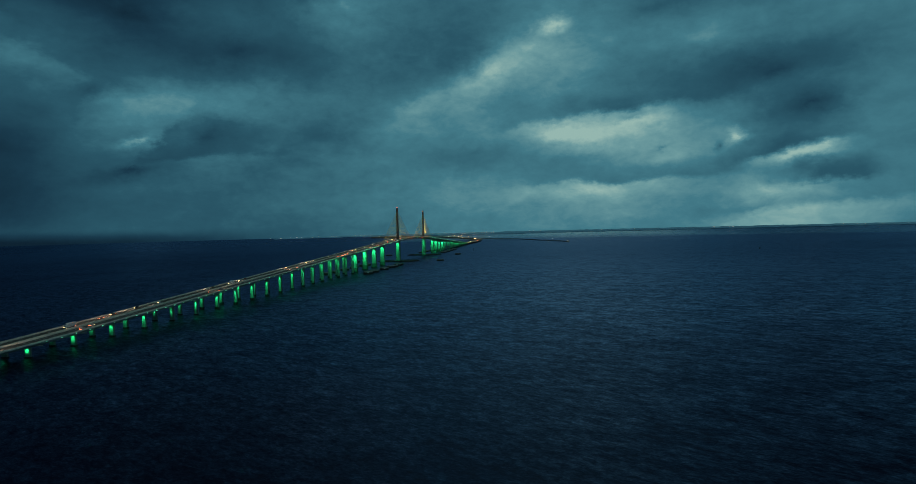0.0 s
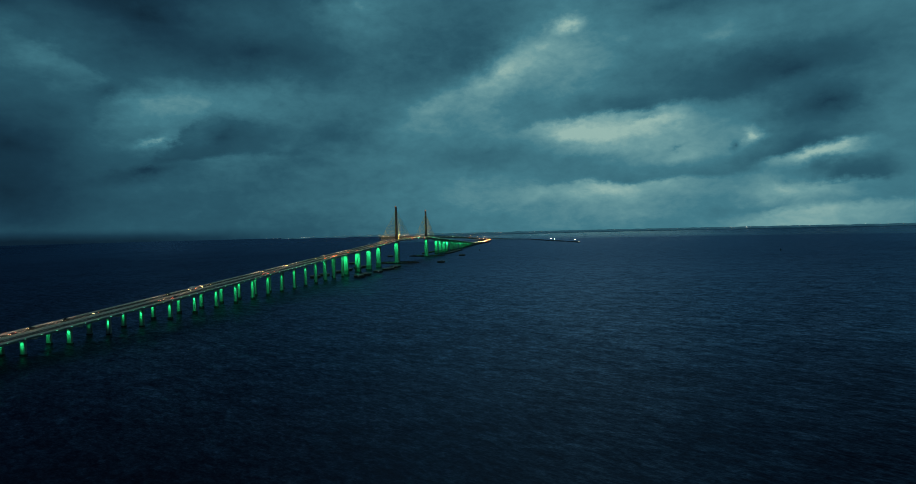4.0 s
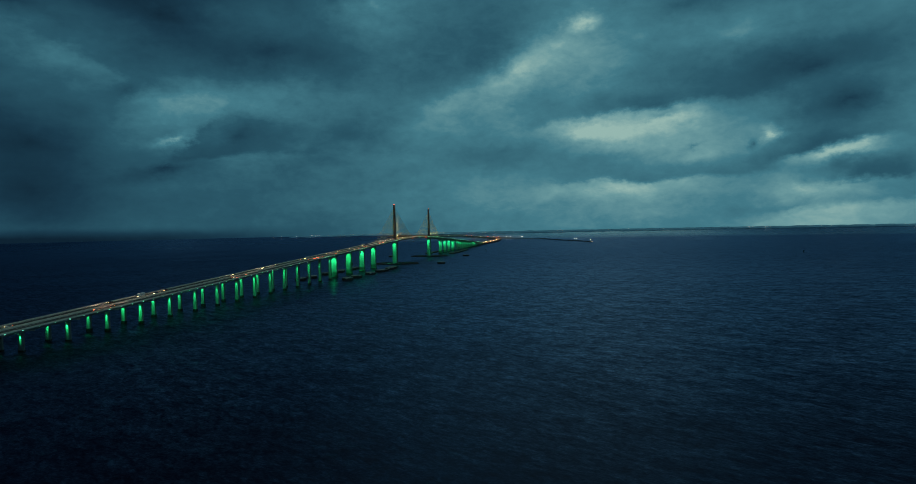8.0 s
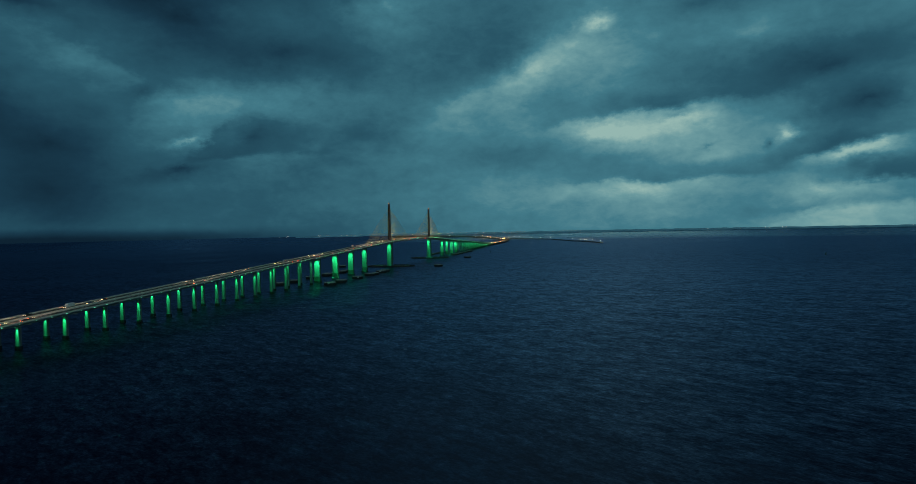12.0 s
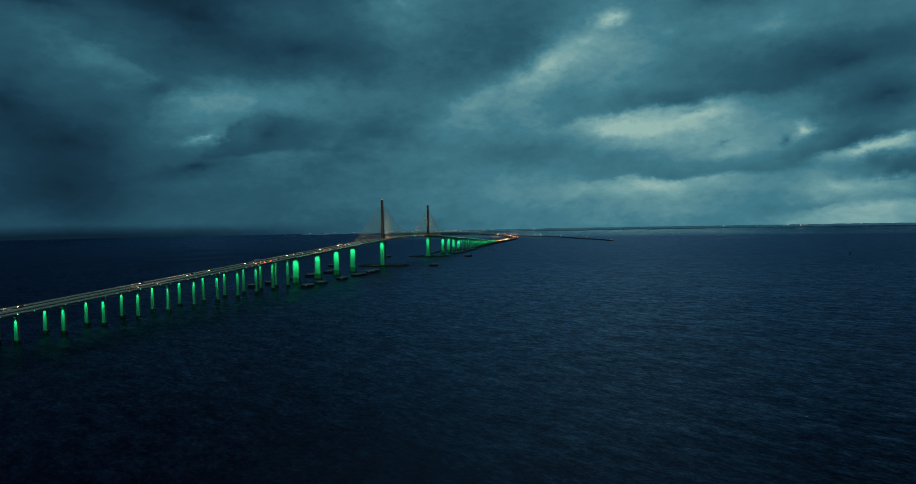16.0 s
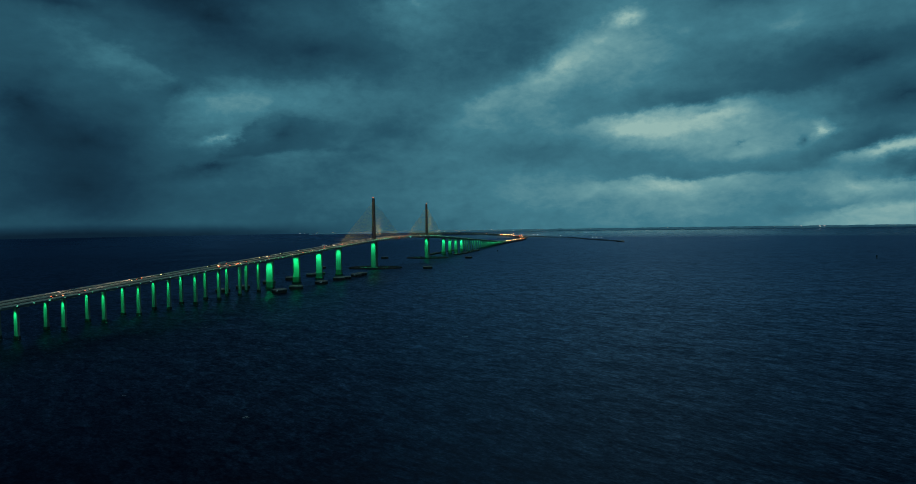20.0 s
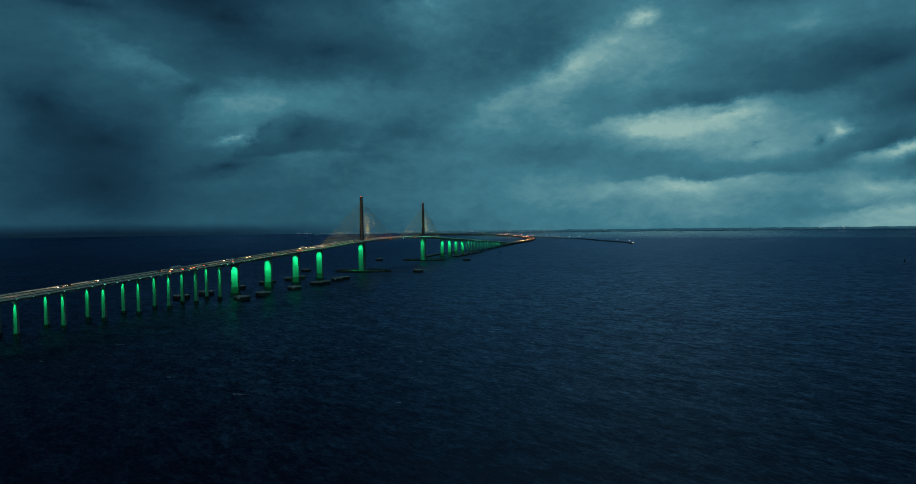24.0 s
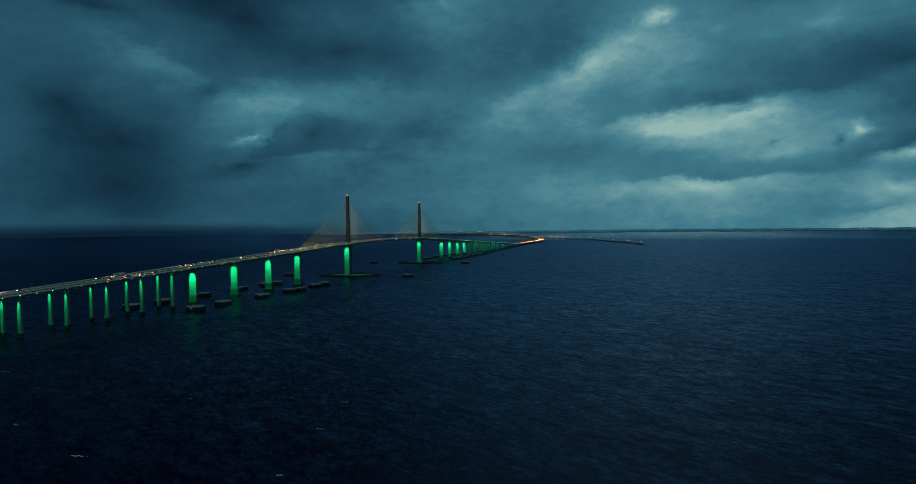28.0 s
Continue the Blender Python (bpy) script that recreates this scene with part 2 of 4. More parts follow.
def glowing(name, color, strength, lights=False):
    m = bpy.data.materials.new(name)
    m.use_nodes = True
    b = m.node_tree.nodes["Principled BSDF"]
    b.inputs["Base Color"].default_value = (*[c * 0.5 for c in color], 1)
    b.inputs["Emission Color"].default_value = (*color, 1)
    b.inputs["Emission Strength"].default_value = strength
    if not lights:
        m.cycles.emission_sampling = "NONE"
    return m


CONCRETE = material("pier_concrete", (0.24, 0.235, 0.22), 0.85, vary=0.18, grain=2.0, bump=0.2, stain=(0.2, 0.19, 0.17), per_object=0.08)
DECK_CONCRETE = material("deck_concrete", (0.24, 0.235, 0.225), 0.85, vary=0.2, grain=3.0, bump=0.15)
BARRIER = material("barrier_concrete", (0.93, 0.74, 0.60), 0.8, vary=0.15, grain=1.5, bump=0.1)
ROAD = material("worn_concrete_road", (0.075, 0.062, 0.055), 0.92, vary=0.3, grain=4.0, bump=0.1, spec=0.12)
PAINT_WHITE = material("road_paint", (0.75, 0.74, 0.7), 0.6, vary=0.15)
PYLON = material("pylon_concrete", (0.055, 0.043, 0.038), 0.8, vary=0.15, grain=2.0, stain=(0.06, 0.048, 0.04))
YELLOW = material("yellow_cable_sheath", (0.72, 0.47, 0.10), 0.45, vary=0.1, bump=0.05)
STEEL = material("dark_steel", (0.12, 0.12, 0.12), 0.5, metal=0.7, vary=0.2)
FOOTING = material("wet_dark_footing", (0.013, 0.013, 0.012), 0.6, vary=0.3, bump=0.3)
TIDE = material("weed_stained_concrete", (0.10, 0.10, 0.085), 0.75, vary=0.35, grain=1.5, bump=0.3, stain=(0.05, 0.05, 0.04))
SHEET_PILE = material("rusty_sheet_pile", (0.05, 0.045, 0.04), 0.75, metal=0.2, vary=0.35, grain=1.0, bump=0.3, stain=(0.05, 0.045, 0.04))
DOLPHIN_TOP = material("dolphin_cap_concrete", (0.24, 0.235, 0.225), 0.85, vary=0.25, grain=2.0, bump=0.25)
ROCK = material("riprap_rock", (0.05, 0.048, 0.046), 0.85, vary=0.4, grain=1.5, bump=0.5, per_object=0.2)
EARTH = material("causeway_earth", (0.035, 0.042, 0.035), 0.9, vary=0.4, grain=6.0, bump=0.4)
# blue of the air's haze is mixed into the tree colour
HAZED_TREES = material("hazed_shore_trees", (0.09, 0.21, 0.32), 0.95, vary=0.5, grain=20.0, bump=0.5)
WOOD = material("weathered_timber", (0.13, 0.11, 0.09), 0.85, vary=0.3, grain=1.0)
TYRE = material("tyre_rubber", (0.025, 0.025, 0.025), 0.85, vary=0.2, bump=0.05)
GLASS_DARK = material("car_glass", (0.02, 0.025, 0.03), 0.08, vary=0.05, bump=0.0, spec=0.8)
WHITE_PANEL = material("white_board", (0.8, 0.8, 0.78), 0.6, vary=0.08)
FOAM = material("sea_foam", (0.82, 0.86, 0.88), 0.9, vary=0.3, grain=0.5)
LED_GREEN = glowing("green_led", (0.20, 1.0, 0.60), 3.8)
LED_CYAN = glowing("cyan_lamp", (0.12, 0.95, 0.8), 5.0)
LAMP_RED = glowing("red_lamp", (1.0, 0.13, 0.03), 3.5)
BEACON = glowing("beacon_red", (1.0, 0.10, 0.035), 9.0)
FLOOD_GREEN = glowing("green_floodlight_lens", (0.05, 1.0, 0.3), 1.0)
HEAD = glowing("headlight_glow", (1.0, 0.52, 0.22), 26.0)
HEAD_FULL = glowing("full_beam_glow", (1.0, 0.44, 0.15), 65.0)
TAIL = glowing("tail_light_glow", (1.0, 0.10, 0.03), 16.0)
SODIUM = glowing("sodium_lamp", (1.0, 0.40, 0.13), 17.0, True)
WARM_WHITE = glowing("warm_white_lamp", (1.0, 0.70, 0.48), 26.0)
HUT_LIGHT = glowing("hut_window_light", (1.0, 0.70, 0.45), 4.0)
TOWN_LIGHT = glowing("town_light", (1.0, 0.88, 0.74), 1.8)


def sea_material():
    m = bpy.data.materials.new("sea_water")
    m.use_nodes = True
    nt = m.node_tree
    nt.nodes.clear()
    out = nt.nodes.new("ShaderNodeOutputMaterial")
    mix = nt.nodes.new("ShaderNodeMixShader")
    body = nt.nodes.new("ShaderNodeBsdfDiffuse")
    body.inputs["Color"].default_value = (0.0045, 0.0016, 0.0075, 1)
    b = nt.nodes.new("ShaderNodeBsdfGlossy")
    b.distribution = "BECKMANN"
    b.inputs["Color"].default_value = (0.31, 0.365, 0.56, 1)
    fres = nt.nodes.new("ShaderNodeFresnel")
    fres.inputs["IOR"].default_value = 1.33
    nt.links.new(fres.outputs[0], mix.inputs[0])
    nt.links.new(body.outputs[0], mix.inputs[1])
    nt.links.new(b.outputs[0], mix.inputs[2])
    nt.links.new(mix.outputs[0], out.inputs["Surface"])
    co = nt.nodes.new("ShaderNodeTexCoord")
    slope = None
    # four sizes of wave, from wind lanes and long swell to ripples; each gives the slope of the water across and along
    for scale, turn, squash, detail, amount, seed in ((0.03, -16, 0.4, 3, 0.08, 3.0), (0.15, -34, 0.45, 4, 0.38, 0.0), (0.5, -38, 0.5, 3, 0.44, 5.0), (1.4, -22, 0.6, 3, 0.36, 11.0)):
        mp = nt.nodes.new("ShaderNodeMapping")
        mp.vector_type = "TEXTURE"
        mp.inputs["Rotation"].default_value = (0, 0, radians(turn))
        mp.inputs["Scale"].default_value = (1 / (scale * squash), 1 / scale, 1)
        mp.inputs["Location"].default_value = (seed, seed, 0)
        nt.links.new(co.outputs["Object"], mp.inputs[0])
        n = nt.nodes.new("ShaderNodeTexNoise")
        n.inputs["Scale"].default_value = 1.0
        n.inputs["Detail"].default_value = detail
        n.inputs["Roughness"].default_value = 0.6
        n.inputs["Distortion"].default_value = 0.4
        nt.links.new(mp.outputs[0], n.inputs["Vector"])
        sub = nt.nodes.new("ShaderNodeVectorMath")
        sub.operation = "SUBTRACT"
        nt.links.new(n.outputs["Color"], sub.inputs[0])
        sub.inputs[1].default_value = (0.5, 0.5, 0.5)
        mul = nt.nodes.new("ShaderNodeVectorMath")
        mul.operation = "MULTIPLY"
        nt.links.new(sub.outputs[0], mul.inputs[0])
        mul.inputs[1].default_value = (amount * 0.7, amount, 0)
        if slope is None:
            slope = mul.outputs[0]
        else:
            add = nt.nodes.new("ShaderNodeVectorMath")
            add.operation = "ADD"
            nt.links.new(slope, add.inputs[0])
            nt.links.new(mul.outputs[0], add.inputs[1])
            slope = add.outputs[0]
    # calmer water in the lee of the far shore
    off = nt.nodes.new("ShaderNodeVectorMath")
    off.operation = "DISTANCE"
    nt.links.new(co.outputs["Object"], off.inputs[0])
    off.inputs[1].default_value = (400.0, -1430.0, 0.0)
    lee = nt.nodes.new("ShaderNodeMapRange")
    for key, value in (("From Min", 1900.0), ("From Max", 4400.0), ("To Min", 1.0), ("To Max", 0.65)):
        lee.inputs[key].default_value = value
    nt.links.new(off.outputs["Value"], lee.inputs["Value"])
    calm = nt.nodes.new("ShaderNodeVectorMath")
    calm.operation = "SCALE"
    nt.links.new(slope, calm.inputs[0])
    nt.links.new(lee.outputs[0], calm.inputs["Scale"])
    # paler reflection tint far out paints the bright sheen below the shore
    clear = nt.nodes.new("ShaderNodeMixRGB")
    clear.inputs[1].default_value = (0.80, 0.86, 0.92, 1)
    # darker and lighter reflection tints, mixed by place as painted sheen
    sheen_tint = nt.nodes.new("ShaderNodeMixRGB")
    sheen_tint.inputs[1].default_value = (0.18, 0.215, 0.35, 1)
    sheen_tint.inputs[2].default_value = (0.37, 0.43, 0.63, 1)
    nt.links.new(sheen_tint.outputs[0], clear.inputs[2])
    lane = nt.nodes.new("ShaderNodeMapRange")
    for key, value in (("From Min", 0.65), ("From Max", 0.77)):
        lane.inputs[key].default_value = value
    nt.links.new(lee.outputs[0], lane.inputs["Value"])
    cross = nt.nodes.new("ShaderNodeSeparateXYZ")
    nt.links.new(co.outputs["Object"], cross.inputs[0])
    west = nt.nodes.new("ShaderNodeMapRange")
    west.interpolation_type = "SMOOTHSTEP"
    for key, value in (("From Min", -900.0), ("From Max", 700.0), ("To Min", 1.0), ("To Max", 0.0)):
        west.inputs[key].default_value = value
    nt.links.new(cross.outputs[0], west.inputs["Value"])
    # reflection tint darkened towards -x, painting the dimmer side of the sheen
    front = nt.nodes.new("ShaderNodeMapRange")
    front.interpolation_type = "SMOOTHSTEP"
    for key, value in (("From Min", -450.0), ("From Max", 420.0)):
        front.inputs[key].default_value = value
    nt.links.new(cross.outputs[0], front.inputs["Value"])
    # the painted sheen also dims towards +x and with distance
    sheen_edge = nt.nodes.new("ShaderNodeMapRange")
    sheen_edge.interpolation_type = "SMOOTHSTEP"
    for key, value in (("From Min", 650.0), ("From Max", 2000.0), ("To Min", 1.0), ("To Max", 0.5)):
        sheen_edge.inputs[key].default_value = value
    nt.links.new(cross.outputs[0], sheen_edge.inputs["Value"])
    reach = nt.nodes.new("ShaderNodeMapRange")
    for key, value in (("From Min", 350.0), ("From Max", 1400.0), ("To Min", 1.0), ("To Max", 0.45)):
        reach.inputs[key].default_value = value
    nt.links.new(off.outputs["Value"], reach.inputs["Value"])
    sheen_part = nt.nodes.new("ShaderNodeMath")
    sheen_part.operation = "MULTIPLY"
    nt.links.new(front.outputs[0], sheen_part.inputs[0])
    nt.links.new(reach.outputs[0], sheen_part.inputs[1])
    sheen_mix = nt.nodes.new("ShaderNodeMath")
    sheen_mix.operation = "MULTIPLY"
    nt.links.new(sheen_part.outputs[0], sheen_mix.inputs[0])
    nt.links.new(sheen_edge.outputs[0], sheen_mix.inputs[1])
    nt.links.new(sheen_mix.outputs[0], sheen_tint.inputs[0])
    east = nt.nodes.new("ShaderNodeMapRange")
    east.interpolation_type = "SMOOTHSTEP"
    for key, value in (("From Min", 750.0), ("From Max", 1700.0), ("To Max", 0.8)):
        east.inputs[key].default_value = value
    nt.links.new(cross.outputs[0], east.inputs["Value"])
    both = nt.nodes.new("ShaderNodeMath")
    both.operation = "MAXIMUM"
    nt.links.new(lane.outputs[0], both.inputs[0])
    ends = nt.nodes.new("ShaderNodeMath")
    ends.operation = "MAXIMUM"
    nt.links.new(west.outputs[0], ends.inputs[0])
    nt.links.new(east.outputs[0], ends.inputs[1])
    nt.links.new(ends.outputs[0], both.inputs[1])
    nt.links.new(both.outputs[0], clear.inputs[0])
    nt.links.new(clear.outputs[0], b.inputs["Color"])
    up = nt.nodes.new("ShaderNodeVectorMath")
    up.operation = "ADD"
    nt.links.new(calm.outputs[0], up.inputs[0])
    up.inputs[1].default_value = (0, 0, 1)
    nrm = nt.nodes.new("ShaderNodeVectorMath")
    nrm.operation = "NORMALIZE"
    nt.links.new(up.outputs[0], nrm.inputs[0])
    nt.links.new(nrm.outputs[0], b.inputs["Normal"])
    nt.links.new(nrm.outputs[0], fres.inputs["Normal"])
    # wind lanes: broad patches of rougher water
    w = nt.nodes.new("ShaderNodeTexNoise")
    w.inputs["Scale"].default_value = 0.004
    w.inputs["Detail"].default_value = 5
    nt.links.new(co.outputs["Object"], w.inputs["Vector"])
    wr = nt.nodes.new("ShaderNodeMapRange")
    wr.inputs["From Min"].default_value, wr.inputs["From Max"].default_value = 0.35, 0.65
    wr.inputs["To Min"].default_value, wr.inputs["To Max"].default_value = 0.34, 0.44
    nt.links.new(w.outputs["Fac"], wr.inputs["Value"])
    even = nt.nodes.new("ShaderNodeMath")
    even.operation = "MULTIPLY"
    nt.links.new(wr.outputs[0], even.inputs[0])
    nt.links.new(lee.outputs[0], even.inputs[1])
    nt.links.new(even.outputs[0], b.inputs["Roughness"])
    return m


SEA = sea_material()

# ---------------------------------------------------------------- mesh helpers


def thing(name, label, category, group="", kind="", at=(0, 0, 0)):
    ob = new(name)
    ob.location = at
    return tagged(ob, label, category, group, kind)


def mesh_of(name, verts, faces, mat, smooth=False):
    me = bpy.data.meshes.new(name)
    me.from_pydata([tuple(v) for v in verts], [], faces)
    me.materials.append(mat)
    if smooth:
        me.polygons.foreach_set("use_smooth", [True] * len(me.polygons))
    me.update()
    return me


def hang(name, me, parent, at=(0, 0, 0), label="", turn=(0, 0, 0)):
    """One part: a mesh (which may be shared) under a thing or under another part."""
    ob = new(name, me)
    ob.parent = parent
    ob.location = at
    ob.rotation_euler = turn
    return tagged(ob, label)


def part(name, bm, mat, parent, label="", at=(0, 0, 0), smooth=False):
    me = bpy.data.meshes.new(name)
    bm.to_mesh(me)
    bm.free()
    me.materials.append(mat)
    if smooth:
        me.polygons.foreach_set("use_smooth", [True] * len(me.polygons))
    return hang(name, me, parent, at, label)


def box(bm, x0, x1, y0, y1, z0, z1, taper=1.0, bevel=0.0):
    """A block; taper narrows its top; bevel rounds its upright and level edges."""
    cx, cy = (x0 + x1) / 2, (y0 + y1) / 2
    vs = []
    for z, k in ((z0, 1.0), (z1, taper)):
        for x, y in ((x0, y0), (x1, y0), (x1, y1), (x0, y1)):
            vs.append(bm.verts.new((cx + (x - cx) * k, cy + (y - cy) * k, z)))
    fs = [bm.faces.new([vs[i] for i in q]) for q in ((3, 2, 1, 0), (4, 5, 6, 7), (0, 1, 5, 4), (1, 2, 6, 5), (2, 3, 7, 6), (3, 0, 4, 7))]
    if bevel:
        edges = list({e for f in fs for e in f.edges})
        bmesh.ops.bevel(bm, geom=edges, offset=bevel, segments=1, affect="EDGES", profile=0.5)


def block_mesh(name, x0, x1, y0, y1, z0, z1, mat, taper=1.0, bevel=0.0):
    bm = bmesh.new()
    box(bm, x0, x1, y0, y1, z0, z1, taper, bevel)
    me = bpy.data.meshes.new(name)
    bm.to_mesh(me)
    bm.free()
    me.materials.append(mat)
    return me


def sweep(name, section, line, mat, closed=True):
    """A profile (across, up) drawn along a line of (place, sideways) pairs; ends capped when closed."""
    n = len(section)
    verts, faces = [], []
    for p, side in line:
        for a, u in section:
            verts.append((p[0] + side[0] * a, p[1] + side[1] * a, p[2] + u))
    for i in range(len(line) - 1):
        for j in range(n if closed else n - 1):
            k = (j + 1) % n
            faces.append((i * n + j, i * n + k, (i + 1) * n + k, (i + 1) * n + j))
    if closed:
        faces.append(tuple(range(n))[::-1])
        faces.append(tuple((len(line) - 1) * n + j for j in range(n)))
    me = mesh_of(name, verts, faces, mat)
    bm = bmesh.new()
    bm.from_mesh(me)
    bmesh.ops.recalc_face_normals(bm, faces=bm.faces)
    bm.to_mesh(me)
    bm.free()
    return me


def tube(name, a, b, radius, mat, sides=6, radius_b=None):
    a, b = Vector(a), Vector(b)
    d = (b - a).normalized()
    u = d.orthogonal().normalized()
    v = d.cross(u)
    verts, faces = [], []
    for p, r in ((a, radius), (b, radius_b or radius)):
        for i in range(sides):
            t = 2 * math.pi * i / sides
            verts.append(p + (u * math.cos(t) + v * math.sin(t)) * r)
    for i in range(sides):
        j = (i + 1) % sides
        faces.append((i, j, sides + j, sides + i))
    faces += [tuple(range(sides))[::-1], tuple(range(sides, 2 * sides))]
    return mesh_of(name, verts, faces, mat, smooth=False)


# ---------------------------------------------------------------- the plan, in numbers
# The bridge's axis is the y axis, its middle at the origin, north at -y, west at +x, the sea at z = 0.
SEA_MIDDLE = (400.0, -1430.0)
SEA_REACH = 4650.0


def sea_z(x, y):
    """The sheet lifts gently towards the far shore."""
    s = max(0.0, (math.hypot(x - SEA_MIDDLE[0], y - SEA_MIDDLE[1]) - 3000.0) / 1650.0)
    return 42.0 * s * s


def road_z(y):
    s = abs(y)
    if s < 260:
        return 58.4 - 0.0404 / 520 * s * s
    if s < 1300:
        return 53.15 - 0.0404 * (s - 260)
    if s < 1480:
        k = s - 1300
        return 11.13 - 0.0404 * k + 0.0404 / 360 * k * k
    return 7.5


TOWERS = (-183.0, 183.0)
WIDE_PIERS = (348.0, 421.2, 494.4, 567.5)
FIRST_TWIN, SPAN = 610.0, 41.15
TWIN_X = 8.5

# ---------------------------------------------------------------- sea
rings = [0, 60, 130, 210, 300, 420, 560, 720, 900, 1100, 1350, 1650, 2000, 2400, 2800] + [3000 + 82.5 * i for i in range(21)]
verts, faces = [(SEA_MIDDLE[0], SEA_MIDDLE[1], 0)], []
SEG = 160
for r in rings[1:]:
    for i in range(SEG):
        t = 2 * math.pi * i / SEG
        x, y = SEA_MIDDLE[0] + r * math.cos(t), SEA_MIDDLE[1] + r * math.sin(t)
        verts.append((x, y, sea_z(x, y)))
for i in range(SEG):
    faces.append((0, 1 + i, 1 + (i + 1) % SEG))
for k in range(len(rings) - 2):
    for i in range(SEG):
        j = (i + 1) % SEG
        faces.append((1 + k * SEG + i, 1 + (k + 1) * SEG + i, 1 + (k + 1) * SEG + j, 1 + k * SEG + j))
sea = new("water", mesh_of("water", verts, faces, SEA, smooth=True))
tagged(sea, "dark blue choppy bay water under a stormy dusk sky", "water", kind="structure")

# ---------------------------------------------------------------- far shore


def shore(name, label, az0, az1, reach, high, deep, step, mat, seed, fade=0.0):
    """A low wooded bank along the far side of the bay, with an uneven top."""
    n = int((az1 - az0) / step)
    verts, faces = [], []
    for i in range(n + 1):
        az = radians(az0 + (az1 - az0) * i / n)
        r0 = reach + 60 * noise.noise((i * 0.05, seed, 0))
        ends = min(1.0, i / (n * 0.12 + 1), (n - i) / (n * 0.05 + 1))
        h = high * (0.55 + 0.12 * noise.noise((i * 0.11, seed, 3.0)) + 0.12 * noise.noise((i * 0.9, seed, 7.0))) * (0.25 + 0.75 * ends)
        for r, dz in ((r0, -2.0), (r0 + deep * 0.15, max(0.8, h * 0.6)), (r0 + deep * 0.5, max(1.2, h)), (r0 + deep, -2.0)):
            x, y = SEA_MIDDLE[0] + r * math.sin(az), SEA_MIDDLE[1] + r * math.cos(az)
            verts.append((x, y, sea_z(x, y) + dz))
    for i in range(n):
        for j in range(3):
            faces.append((i * 4 + j, (i + 1) * 4 + j, (i + 1) * 4 + j + 1, i * 4 + j + 1))
    ob = new(name, mesh_of(name, verts, faces, mat))
    return tagged(ob, label, "shore", kind="structure")


# distance haze is put into the land's pale blue base colour
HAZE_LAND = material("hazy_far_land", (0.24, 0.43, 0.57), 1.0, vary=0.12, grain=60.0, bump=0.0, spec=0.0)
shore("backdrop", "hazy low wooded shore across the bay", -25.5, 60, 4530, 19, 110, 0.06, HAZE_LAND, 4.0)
shore("backdrop", "dark low mangrove shore across the bay", -6, 12.2, 4445, 4.5, 80, 0.06, HAZED_TREES, 9.0)
shore("backdrop", "dark low mangrove shore across the bay", 14, 60, 4500, 3.5, 80, 0.06, HAZED_TREES, 15.0)

# ---------------------------------------------------------------- the bridge


def straight(y0, y1, x=0.0, step=12.0):
    n = max(1, int(abs(y1 - y0) / step))
    return [((x, y0 + (y1 - y0) * i / n, road_z(y0 + (y1 - y0) * i / n)), (1, 0)) for i in range(n + 1)]


MAIN_BOX = [(-14.5, -0.1), (14.5, -0.1), (14.5, -0.55), (10.2, -1.0), (5.0, -4.3), (-5.0, -4.3), (-10.2, -1.0), (-14.5, -0.55)]
TWIN_BOX = [(-6.5, -0.1), (6.5, -0.1), (6.5, -0.5), (3.6, -0.85), (2.3, -2.5), (-2.3, -2.5), (-3.6, -0.85), (-6.5, -0.5)]
RAIL = [(-0.36, 0.0), (0.36, 0.0), (0.34, 0.3), (0.26, 1.06), (-0.26, 1.06), (-0.34, 0.3)]
MEDIAN = [(-0.64, 0.0), (0.64, 0.0), (0.62, 0.35), (0.52, 1.1), (-0.52, 1.1), (-0.62, 0.35)]


def strip(x0, x1):
    return [(x0, -0.1), (x1, -0.1), (x1, 0.0), (x0, 0.0)]


def add_lines(parent, y0, y1, lanes):
    """Painted lane dashes and edge lines, a few millimetres proud of the road."""
    verts, faces = [], []

    def stripe(x, a, b):
        k = len(verts)
        for yy in (a, b):
            for dx in (-0.09, 0.09):
                verts.append((x + dx, yy, road_z(yy) + 0.012))
        faces.append((k, k + 1, k + 3, k + 2))

    lo, hi = min(y0, y1), max(y0, y1)
    for x in lanes[0]:
        yy = lo
        while yy < hi - 3:
            stripe(x, yy, yy + 3)
            yy += 12.0
    for x in lanes[1]:
        yy = lo
        while yy < hi - 0.1:
            stripe(x, yy, min(hi, yy + 20))
            yy += 20
    hang("lane_markings", mesh_of("lane_markings", verts, faces, PAINT_WHITE), parent)


LANES = ([8.3, -8.3], [4.4, 12.2, -4.4, -12.2])
led_mesh = block_mesh("edge_light", -0.14, 0.14, -0.28, 0.28, -0.2, 0.2, LED_GREEN, bevel=0.05)
lamp_box = block_mesh("floodlight", -0.7, 0.7, -0.3, 0.3, 0.0, 0.5, STEEL, bevel=0.06)
lens_mesh = block_mesh("lens", -0.55, 0.55, -0.25, 0.25, -0.06, -0.004, FLOOD_GREEN)


